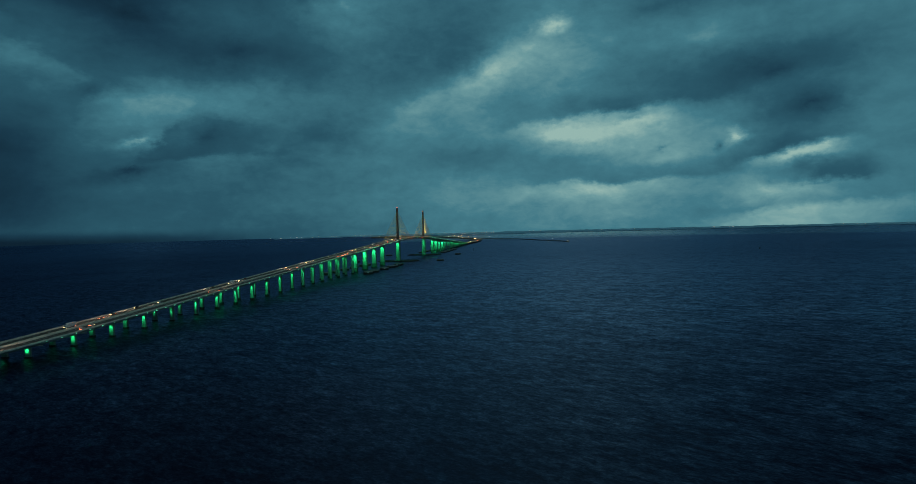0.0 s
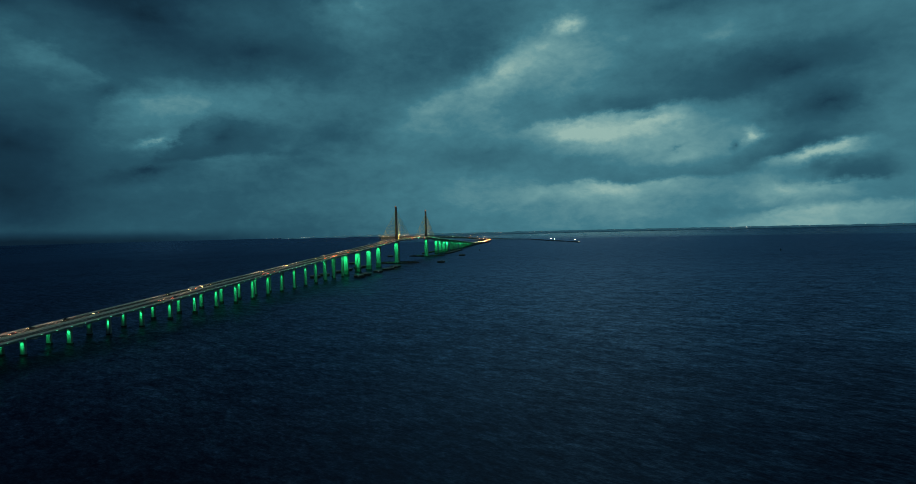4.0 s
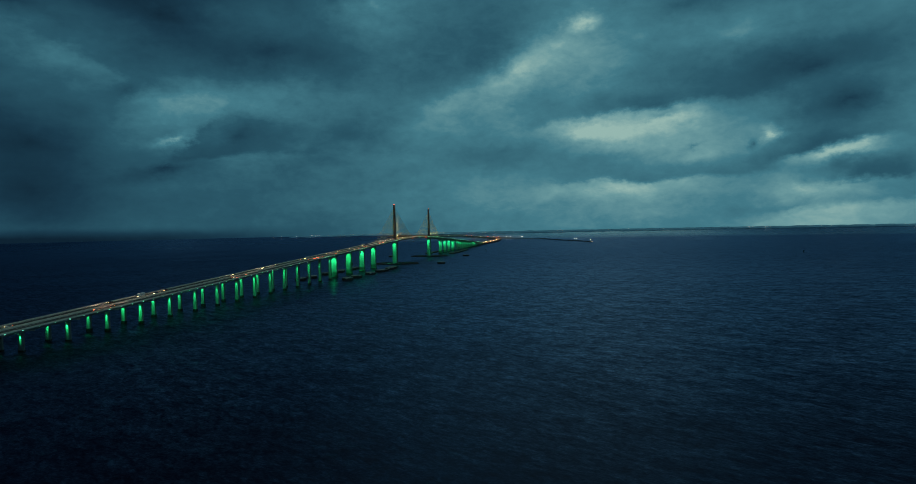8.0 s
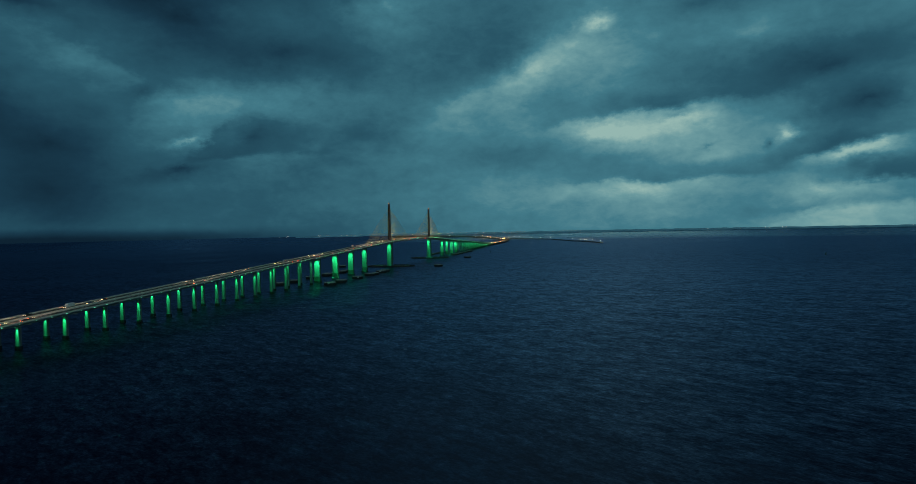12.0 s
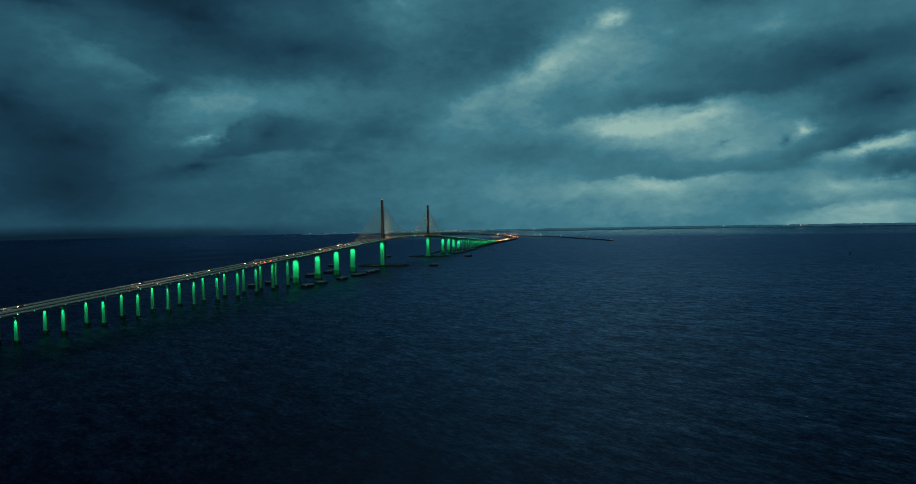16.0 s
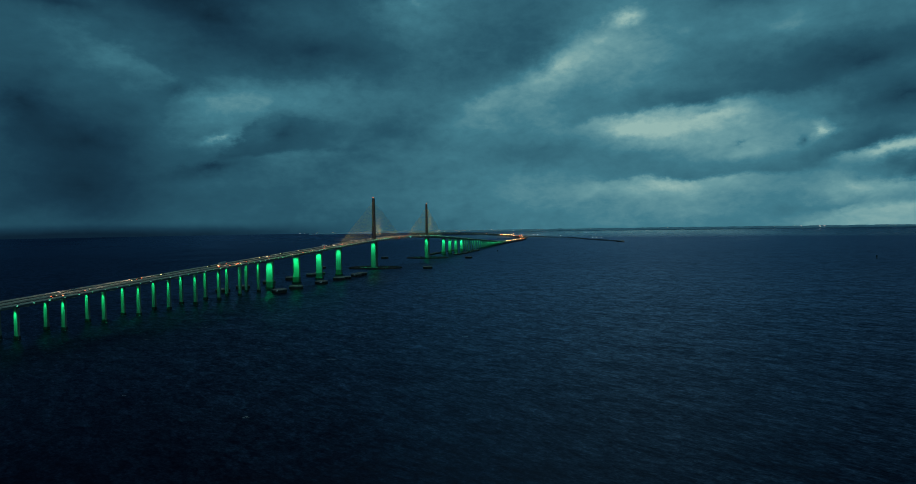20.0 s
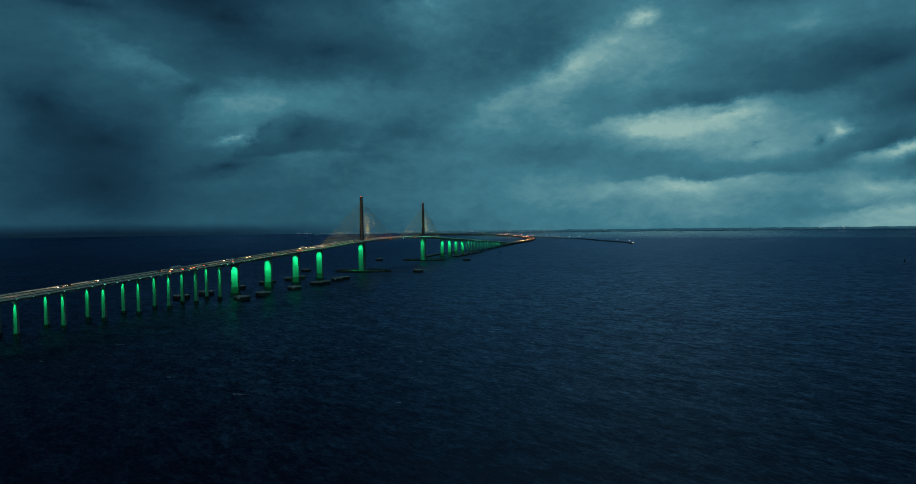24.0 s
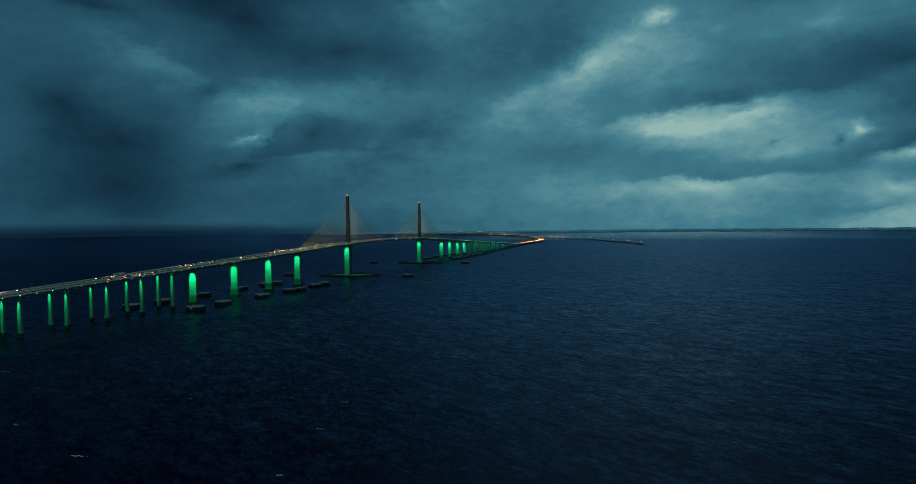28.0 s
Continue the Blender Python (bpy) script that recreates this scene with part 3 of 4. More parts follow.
def flood_data(name, energy, size, fade):
    """A narrow-beam floodlight; its optics keep the light even down the pier."""
    d = bpy.data.lights.new(name, "SPOT")
    d.energy, d.color, d.spot_size, d.spot_blend, d.shadow_soft_size = energy, (0.022, 1.0, 0.30), radians(size), 1.0, 0.25
    d.use_nodes = True
    nt = d.node_tree
    fall = nt.nodes.new("ShaderNodeLightFalloff")
    fall.inputs["Strength"].default_value = 1.0
    nt.links.new(fall.outputs[fade], nt.nodes["Emission"].inputs["Strength"])
    return d


FLOOD_TWIN = flood_data("pier_flood", 3600.0, 38, "Linear")
FLOOD_SOUTH = flood_data("south_pier_flood", 3000.0, 29, "Linear")
FLOOD_SHORT = flood_data("short_pier_flood", 950.0, 84, "Linear")
FLOOD_WIDE = flood_data("wide_pier_flood", 4500.0, 78, "Linear")
FLOOD_TOWER = flood_data("pylon_pier_flood", 4300.0, 74, "Linear")


def flood(parent, data, x, y_face, z_top, z_low, off):
    """A green lamp under the deck, in front of a pier's north face, shining down on it."""
    at = Vector((x, y_face - off, z_top - 0.55))
    h = hang("floodlight", lamp_box, parent, at)
    hang("lens", lens_mesh, h, (0, 0, 0), "lit green lens")
    ob = new("green_flood", data)
    ob.parent = parent
    ob.matrix_local = look(at - Vector((0, 0, 0.15)), (x, y_face, z_top - (z_top - z_low) * 0.25))


def shaft(bm, x, y, wide, deep, z0, z1, foot=1.06, chamfer=0.5):
    """A pier's upright: chamfered corners, a little wider at the foot."""
    ring = []
    for z, k in ((z0, foot), (z0 + (z1 - z0) * 0.35, 1.0), (z1 - 1.2, 1.0), (z1, 1.0)):
        w, d, c = wide / 2 * k, deep / 2 * k, chamfer
        ring.append([bm.verts.new((x + a, y + b, z)) for a, b in ((-w + c, -d), (w - c, -d), (w, -d + c), (w, d - c), (w - c, d), (-w + c, d), (-w, d - c), (-w, -d + c))])
    for lo, hi in zip(ring, ring[1:]):
        for j in range(8):
            k = (j + 1) % 8
            bm.faces.new((lo[j], lo[k], hi[k], hi[j]))
    bm.faces.new(ring[0][::-1])
    bm.faces.new(ring[-1])


bracket_mesh = block_mesh("lamp_bracket", 0.0, 4.6, -0.25, 0.25, -0.35, 0.35, DECK_CONCRETE, 1.0, 0.05)
foot_twin = block_mesh("footing", -2.45, 2.45, -1.3, 1.3, -1.5, 2.8, FOOTING, 0.94, 0.3)
foot_wide = block_mesh("footing", -6.6, 6.6, -2.4, 2.4, -1.5, 2.4, FOOTING, 0.95, 0.4)

bridge = thing("cable_stayed_bridge", "long concrete cable-stayed road bridge with yellow cables and green-lit piers", "bridge")
stations = [-FIRST_TWIN, *[-s for s in reversed(WIDE_PIERS)], TOWERS[0], TOWERS[1], *WIDE_PIERS, FIRST_TWIN]
for a, b in zip(stations, stations[1:]):
    hang("deck_span", sweep("deck_span", MAIN_BOX, straight(a, b), DECK_CONCRETE), bridge)
    for sx in (-1, 1):
        hang("roadway", sweep("roadway", strip(0.65, 14.0) if sx > 0 else strip(-14.0, -0.65), straight(a, b), ROAD), bridge)
        hang("parapet", sweep("parapet", RAIL, straight(a, b, sx * 14.25), BARRIER), bridge, label="pale concrete parapet")
    hang("median_barrier", sweep("median_barrier", MEDIAN, straight(a, b), BARRIER), bridge)
add_lines(bridge, -FIRST_TWIN, FIRST_TWIN, LANES)

for s in TOWERS:
    top = road_z(s) - 4.3
    # twin wall legs under the deck
    for dy in (-4.4, 4.4):
        bm = bmesh.new()
        shaft(bm, 0, s + dy, 10.4, 3.0, 1.0, top, 1.0, 0.9)
        part("pier_leg", bm, CONCRETE, bridge)
        if dy < 0:
            flood(bridge, FLOOD_TOWER, 0, s + dy - 1.5, top, 2.0, 4.8)
    hang("footing", block_mesh("footing", -9, 9, s - 9, s + 9, -1.5, 2.4, FOOTING, 0.95, 0.4), bridge)
    # the single pylon in the middle of the deck
    bm = bmesh.new()
    rings_p = []
    for z, w, d in ((road_z(s) - 0.5, 2.9, 4.0), (road_z(s) + 20, 2.5, 3.4), (road_z(s) + 52, 2.15, 2.9), (132.4, 1.95, 2.6), (133.6, 1.5, 2.1), (134.2, 0.9, 1.2)):
        c = 0.45
        rings_p.append([bm.verts.new((a, s + b, z)) for a, b in ((-w + c, -d), (w - c, -d), (w, -d + c), (w, d - c), (w - c, d), (-w + c, d), (-w, d - c), (-w, -d + c))])
    for lo, hi in zip(rings_p, rings_p[1:]):
        for j in range(8):
            k = (j + 1) % 8
            bm.faces.new((lo[j], lo[k], hi[k], hi[j]))
    bm.faces.new(rings_p[0][::-1])
    bm.faces.new(rings_p[-1])
    pylon = part("pylon", bm, PYLON, bridge, "tall slim brown-grey concrete pylon")
    hang("mast", tube("mast", (0, s, 134.2), (0, s, 136.0), 0.12, STEEL), pylon)
    hang("beacon", block_mesh("beacon", -0.75, 0.75, s - 1.2, s - 0.3, 133.9, 135.3, BEACON, 0.7, 0.15), pylon, label="red aircraft warning light")
    # one fan of stays to each side, in the plane of the median
    for side in (-1, 1):
        for n in range(21):
            yd = s + side * (17.0 + 7.2 * n)
            zp = 85.0 + 2.08 * n
            hang("stay_cable", tube("stay_cable", (0, s + side * 2.2, zp), (0, yd, road_z(yd) + 1.0), 0.16, YELLOW), bridge, label="yellow stay cable")
            hang("anchor", block_mesh("anchor", -0.4, 0.4, -0.7, 0.7, 1.0, 1.9, STEEL, 0.7), bridge, (0, yd, road_z(yd)))

for sy in (-1, 1):
    for s in WIDE_PIERS:
        y = sy * s
        top = road_z(y) - 4.3
        bm = bmesh.new()
        shaft(bm, 0, y, 10.8, 3.4, 0.5, top, 1.04, 0.9)
        part("pier_shaft", bm, CONCRETE, bridge)
        hang("footing", foot_wide, bridge, (0, y, 0))
        bm = bmesh.new()
        shaft(bm, 0, y, 11.35, 3.7, 2.35, 9.2, 1.01, 0.95)
        part("tide_collar", bm, TIDE, bridge, "dark weed-stained collar at the pier's foot")
        flood(bridge, FLOOD_WIDE, 0, y - 1.7, top, 1.0, 4.6)

# small green lamps along the west edge of the deck
yy = -604.0
while yy < 608:
    hang("edge_light", led_mesh, bridge, (14.75, yy, road_z(yy) - 0.35))
    yy += 10.97
# lamps that mark the ship channel
for yn, mat_n in ((-77.0, LAMP_RED), (0.0, LED_CYAN), (77.0, LAMP_RED)):
    hang("channel_lamp", block_mesh("channel_lamp", 14.2, 15.3, yn - 0.6, yn + 0.6, road_z(yn) - 3.0, road_z(yn) - 0.6, mat_n, 0.8, 0.15), bridge)

# warm floods on the deck, shining outwards up the cables
cable_lamp_box = block_mesh("cable_floodlight", -0.3, 0.3, -0.3, 0.3, 0.0, 0.8, STEEL, 0.8, 0.06)
for s in TOWERS:
    for side in (-1, 1):
        for off, out, up, size, power in ((36.0, 25.0, 34.0, 25, 110000), (18.0, 12.0, 40.0, 30, 12000), (128.0, 128.5, 12.0, 18, 30000), (141.0, 141.5, 10.0, 18, 30000), (154.0, 154.5, 9.0, 18, 30000), (200.0, 62.0, 50.0, 44, 340000) if side < 0 else (8.0, 70.0, 42.0, 76, 26000)):
            d = bpy.data.lights.new("cable_flood", "SPOT")
            d.energy, d.color, d.spot_size, d.spot_blend, d.shadow_soft_size = power, (1.0, 0.93, 0.84) if size > 40 else (1.0, 0.74, 0.26), radians(size), 0.6, 0.25
            y = s + side * off
            ob = new("cable_flood", d)
            ob.parent = bridge
            ob.matrix_local = look((2.2, y, road_z(y) + 1.2), (0, s + side * out, road_z(y) + up))
            hang("cable_floodlight", cable_lamp_box, bridge, (2.2, y - side * 0.5, road_z(y) - 0.1))

# ---------------------------------------------------------------- twin approach viaducts, 18 spans on each side
for sy, tag in ((-1, "north"), (1, "south")):
    viaduct = thing("approach_viaduct", "twin concrete box-girder approach viaduct on paired green-lit piers", "viaduct", "approach viaducts")
    ys = [sy * (FIRST_TWIN + SPAN * k) for k in range(19)]
    for sx in (-1, 1):
        cx = sx * 7.4
        for a, b in zip(ys, ys[1:]):
            hang("deck_span", sweep("deck_span", TWIN_BOX, straight(a, b, cx), DECK_CONCRETE), viaduct)
        for a, b in zip(ys[::6], ys[6::6]):
            hang("roadway", sweep("roadway", strip(-6.1, 6.1), straight(a, b, cx), ROAD), viaduct)
            hang("parapet", sweep("parapet", RAIL, straight(a, b, cx + sx * 6.3), BARRIER), viaduct, label="pale concrete parapet")
            hang("inner_parapet", sweep("inner_parapet", RAIL, straight(a, b, cx - sx * 6.3), BARRIER), viaduct)
        for k, y in enumerate(ys):
            top = road_z(y) - 2.5
            bm = bmesh.new()
            shaft(bm, sx * TWIN_X, y, 4.3, 2.0, 0.5, top, 1.03, 0.45)
            part("pier_shaft", bm, CONCRETE, viaduct)
            if sx > 0:
                hang("lamp_bracket", bracket_mesh, viaduct, (12.6, y + 2.2, road_z(y) - 1.5), "grey steel lamp bracket")
            hang("footing", foot_twin, viaduct, (sx * TWIN_X, y, 0 if top > 16 else -1.6))
            flood(viaduct, FLOOD_SOUTH if sy > 0 else FLOOD_TWIN if top > 13 else FLOOD_SHORT, sx * TWIN_X, y - 1.0, top, 1.0, 1.15 if top > 13 else 1.7)
    add_lines(viaduct, ys[0], ys[-1], LANES)
    n = int(18 * SPAN / 13.72)
    for i in range(n + 1):
        y = sy * (FIRST_TWIN + 4 + 13.72 * i)
        hang("edge_light", led_mesh, viaduct, (13.95, y, road_z(y) - 0.3))


# ---------------------------------------------------------------- low trestles and the far causeway


def smooth_line(points, step):
    """Points every few metres along a smooth curve through the given ones, each with its sideways direction."""
    out = []
    p = [Vector(q) for q in points]
    p = [2 * p[0] - p[1]] + p + [2 * p[-1] - p[-2]]
    for a, b, c, d in zip(p, p[1:], p[2:], p[3:]):
        n = max(2, int((c - b).length / step))
        for i in range(n):
            t = i / n
            out.append(0.5 * (2 * b + (c - a) * t + (2 * a - 5 * b + 4 * c - d) * t * t + (3 * b - a - 3 * c + d) * t ** 3))
    out.append(p[-2])
    line = []
    for i, q in enumerate(out):
        d = (out[min(i + 1, len(out) - 1)] - out[max(i - 1, 0)]).normalized()
        line.append((q, (d.y, -d.x)))
    return line


def far_z(x, y):
    k = min(1.0, max(0.0, (y - 1480) / 500))
    return road_z(y) * (1 - k) + (sea_z(x, y) + 6.2) * k


LAST_TWIN = FIRST_TWIN + 18 * SPAN
FAR_ROAD = [((q.x, q.y, far_z(q.x, q.y)), s) for q, s in smooth_line(
    [(0, LAST_TWIN), (1, 1600), (8, 1770), (13, 1930), (2, 2118), (-42, 2296), (-110, 2430), (-208, 2595), (-337, 2700), (-474, 2748), (-630, 2770), (-850, 2785)], 14)]
TRESTLE_END = next(i for i, (q, s) in enumerate(FAR_ROAD) if q[1] > 2220)
SLAB = [(-13.9, -0.1), (13.9, -0.1), (13.9, -0.5), (12.6, -1.6), (-12.6, -1.6), (-13.9, -0.5)]


def shifted(line, x):
    return [((q[0] + s[0] * x, q[1] + s[1] * x, q[2]), s) for q, s in line]


bent_cap = block_mesh("bent_cap", -13.0, 13.0, -0.8, 0.8, -2.9, -1.62, CONCRETE, 1.0, 0.1)


def trestle(label, line, every):
    t = thing("trestle_bridge", label, "trestle", "low trestles")
    for k in range(0, len(line) - 1, 8):
        piece = line[k:k + 9]
        if len(piece) < 2:
            continue
        hang("deck_span", sweep("deck_span", SLAB, piece, DECK_CONCRETE), t)
        hang("roadway", sweep("roadway", strip(0.65, 13.4), piece, ROAD), t)
        hang("roadway", sweep("roadway", strip(-13.4, -0.65), piece, ROAD), t)
        for sx in (-1, 1):
            hang("parapet", sweep("parapet", RAIL, shifted(piece, sx * 13.65), BARRIER), t)
        hang("median_barrier", sweep("median_barrier", MEDIAN, piece, BARRIER), t)
    for k in range(every, len(line), every):
        q, s = line[k]
        turn = math.atan2(s[1], s[0])
        cap = hang("bent_cap", bent_cap, t, q, turn=(0, 0, turn))
        for x in (-10, -3.4, 3.4, 10):
            h = q[2] - 2.9 - sea_z(q[0], q[1])
            hang("pile", tube("pile", (x, 0, -2.95), (x, 0, -2.9 - h - 1.5), 0.6, FOOTING, 8), cap)
    return t


trestle("low concrete trestle carrying the road to the causeway", FAR_ROAD[:TRESTLE_END + 1], 2)
NEAR_ROAD = [((0, -LAST_TWIN - 14.0 * i, road_z(LAST_TWIN + 14 * i)), (1, 0)) for i in range(44)]
trestle("low concrete trestle leading up to the high bridge", NEAR_ROAD, 2)

causeway = thing("causeway", "low rock-edged earth causeway with a lit divided road", "causeway", kind="structure")
bank = FAR_ROAD[TRESTLE_END - 1:]
for k in range(0, len(bank) - 1, 8):
    piece = bank[k:k + 9]
    hang("embankment", sweep("embankment", [(-17, -0.25), (17, -0.25), (34, -7.5), (-34, -7.5)], piece, EARTH), causeway)
    hang("roadway", sweep("roadway", strip(0.65, 13.4), piece, ROAD), causeway)
    hang("roadway", sweep("roadway", strip(-13.4, -0.65), piece, ROAD), causeway)
    hang("median_barrier", sweep("median_barrier", MEDIAN, piece, BARRIER), causeway)

# ---------------------------------------------------------------- street lamps
post_mesh = tube("post", (0, 0, 0), (0, 0, 9.6), 0.16, STEEL, 6, 0.1)
arm_mesh = tube("arm", (0, 0, 9.5), (2.4, 0, 9.9), 0.08, STEEL, 5)
head_mesh = block_mesh("lamp_head", 2.0, 3.3, -0.3, 0.3, 9.8, 10.05, STEEL, 0.8, 0.05)
bulb_mesh = block_mesh("bulb", 2.1, 3.2, -0.5, 0.5, 9.0, 9.79, SODIUM, 1.0, 0.04)


pier_bulb = block_mesh("bulb", 2.1, 3.1, -0.45, 0.45, 9.1, 9.79, WARM_WHITE, 1.0, 0.04)

far_bulb = block_mesh("bulb", 1.9, 3.3, -0.7, 0.7, 8.7, 9.79, WARM_WHITE, 1.0, 0.04)


def street_lamp(at, turn, label="grey steel street lamp with a lit amber head beside the road", bulb=bulb_mesh, tone="lit amber bulb"):
    lamp = thing("street_lamp", label, "street lamp", "street lamps", at=at)
    lamp.rotation_euler = (0, 0, turn)
    hang("post", post_mesh, lamp)
    hang("arm", arm_mesh, lamp)
    h = hang("lamp_head", head_mesh, lamp)
    hang("bulb", bulb, h, label=tone)


for k in range(0, len(FAR_ROAD), 4):
    if k < TRESTLE_END - 14:
        continue
    q, s = FAR_ROAD[k]
    side = 13.2 if (k // 4) % 2 else -13.2
    street_lamp((q[0] + s[0] * side, q[1] + s[1] * side, q[2] - 0.02), math.atan2(s[1], s[0]) + (math.pi if side > 0 else 0))

# ---------------------------------------------------------------- traffic


def profile_mesh(name, outline, half, mat, inset=0.0, bevel=0.08):
    """A side outline (along, up) given width; inset draws the upper points in."""
    bm = bmesh.new()
    zs = [z for _, z in outline]
    lo, hi = min(zs), max(zs)
    rows = []
    for sx in (-1, 1):
        rows.append([bm.verts.new((sx * (half - inset * (z - lo) / (hi - lo)), y, z)) for y, z in outline])
    n = len(outline)
    for i in range(n):
        j = (i + 1) % n
        bm.faces.new((rows[0][i], rows[0][j], rows[1][j], rows[1][i]))
    bm.faces.new(rows[0][::-1])
    bm.faces.new(rows[1])
    bmesh.ops.recalc_face_normals(bm, faces=bm.faces)
    if bevel:
        bmesh.ops.bevel(bm, geom=list(bm.edges), offset=bevel, segments=1, affect="EDGES", profile=0.5)
    me = bpy.data.meshes.new(name)
    bm.to_mesh(me)
    bm.free()
    me.materials.append(mat)
    return me


wheel_mesh = tube("wheel", (-0.12, 0, 0), (0.12, 0, 0), 0.34, TYRE, 10)
big_wheel = tube("wheel", (-0.2, 0, 0), (0.2, 0, 0), 0.5, TYRE, 10)
head_l = block_mesh("headlight", -0.19, 0.19, -0.07, 0.07, -0.11, 0.11, HEAD, 1.0, 0.03)
tail_l = block_mesh("tail_light", -0.24, 0.24, -0.07, 0.07, -0.15, 0.15, TAIL, 1.0, 0.03)
CAR_KINDS = {
    "sedan": ([(-2.3, 0.35), (2.25, 0.3), (2.3, 0.62), (1.95, 0.78), (0.9, 0.92), (-1.7, 0.95), (-2.3, 0.88)], [(1.0, 0.9), (0.25, 1.42), (-1.0, 1.45), (-1.85, 0.93)], 0.9, 2.3),
    "suv": ([(-2.35, 0.42), (2.3, 0.38), (2.36, 0.85), (1.95, 1.02), (1.1, 1.1), (-2.3, 1.12)], [(1.15, 1.08), (0.6, 1.68), (-1.9, 1.72), (-2.25, 1.1)], 0.96, 2.36),
    "pickup": ([(-2.8, 0.5), (2.7, 0.45), (2.76, 0.95), (2.35, 1.1), (1.2, 1.15), (-2.8, 1.12)], [(1.25, 1.13), (0.7, 1.78), (-0.5, 1.8), (-0.75, 1.12)], 0.98, 2.76),
    "van": ([(-2.7, 0.42), (2.6, 0.4), (2.68, 0.95), (2.0, 1.25), (1.5, 2.1), (-2.65, 2.2)], [(2.02, 1.3), (1.58, 1.95), (0.6, 1.98), (0.6, 1.3)], 0.98, 2.68),
}
PAINTS = {}
for word, rgb in (("white", (0.72, 0.72, 0.7)), ("black", (0.02, 0.02, 0.022)), ("silver", (0.42, 0.43, 0.44)), ("dark red", (0.28, 0.025, 0.02)), ("dark blue", (0.03, 0.06, 0.16)), ("grey", (0.14, 0.145, 0.15))):
    PAINTS[word] = material(word.replace(" ", "_") + "_car_paint", rgb, 0.25, vary=0.06, bump=0.0, spec=0.6)


def car(kind, word, lamp=None):
    low, top, half, nose = CAR_KINDS[kind]
    c = thing(kind if kind != "suv" else "sport_utility_car", word + " " + {"sedan": "sedan car", "suv": "sport utility car", "pickup": "pickup truck", "van": "delivery van"}[kind] + " with lit lamps on the bridge road", "van" if kind == "van" else "car", "traffic on the bridge")
    hang("body", profile_mesh("body", low, half, PAINTS[word], 0.05), c, label=word + " painted body")
    hang("cabin_glass", profile_mesh("cabin_glass", top, half - 0.04, GLASS_DARK, 0.16, 0.04), c, label="dark glass cabin")
    hang("roof", block_mesh("roof", -half + 0.24, half - 0.24, top[2][0] + 0.1, top[1][0] - 0.1, top[1][1] - 0.02, top[2][1] + 0.05, PAINTS[word], 0.95, 0.02), c)
    for sx in (-1, 1):
        for y in (nose * 0.62, -nose * 0.62):
            hang("wheel", wheel_mesh, c, (sx * (half - 0.06), y, 0.34))
        hang("headlight", lamp or head_l, c, (sx * (half - 0.32), nose, 0.68), "lit headlight")
        hang("tail_light", tail_l, c, (sx * (half - 0.28), low[0][0] - 0.02, 0.78), "lit red tail light")
    return c


def lorry(word, length):
    c = thing("box_truck", word + " box truck with lit lamps on the bridge road", "truck", "traffic on the bridge")
    hang("cab", profile_mesh("cab", [(1.2, 0.6), (3.4, 0.6), (3.5, 1.4), (3.2, 2.6), (1.2, 2.7)], 1.15, PAINTS["white"], 0.08), c)
    hang("windscreen", block_mesh("windscreen", -0.95, 0.95, 3.25, 3.45, 1.6, 2.4, GLASS_DARK, 0.9), c)
    hang("cargo_box", block_mesh("cargo_box", -1.25, 1.25, 1.1 - length, 1.1, 0.95, 3.7, PAINTS[word], 1.0, 0.06), c, label=word + " cargo box")
    hang("chassis", block_mesh("chassis", -0.5, 0.5, 1.0 - length, 3.2, 0.55, 0.94, STEEL), c)
    for sx in (-1, 1):
        for y in (2.4, 0.2 - length * 0.55, 1.0 - length * 0.8):
            hang("wheel", big_wheel, c, (sx * 1.0, y, 0.5))
        hang("headlight", head_l, c, (sx * 0.85, 3.52, 0.95), "lit headlight")
        hang("tail_light", tail_l, c, (sx * 0.95, 1.05 - length, 0.8), "lit red tail light")
    return c


FLEET = [car(k, w) for k, w in (("sedan", "white"), ("sedan", "black"), ("sedan", "silver"), ("sedan", "dark red"), ("suv", "grey"), ("suv", "white"), ("suv", "dark blue"), ("pickup", "silver"), ("pickup", "black"), ("van", "white"))]
FLEET += [lorry("white", 7.0), lorry("silver", 12.0)]
head_full = block_mesh("headlight", -0.3, 0.3, -0.07, 0.07, -0.2, 0.2, HEAD_FULL, 1.0, 0.03)
FAR_FLEET = [car(k, w, head_full) for k, w in (("sedan", "white"), ("suv", "grey"), ("sedan", "silver"), ("pickup", "black"))]
pick = random.Random(7)
used = set()
ON_ROAD = []


def put_vehicle(m, lorries=0.55):
    n = len(FLEET)
    i = pick.randrange(n) if pick.random() < lorries else pick.randrange(9)
    if i not in used:
        used.add(i)
        FLEET[i].matrix_basis = m
        ON_ROAD.append(FLEET[i])
    else:
        ON_ROAD.append(copy_thing(FLEET[i], m))
    return m


BEAM = bpy.data.lights.new("headlight_beam", "SPOT")
BEAM.energy, BEAM.color, BEAM.spot_size, BEAM.spot_blend, BEAM.shadow_soft_size = 6500.0, (1.0, 0.76, 0.56), radians(58), 1.0, 0.3


def beam(m):
    """The pool of light that a vehicle throws on the road ahead of it."""
    ob = new("headlight_beam", BEAM)
    ob.matrix_basis = m @ look((0, 2.6, 1.9), (0, 16.0, 0.1))


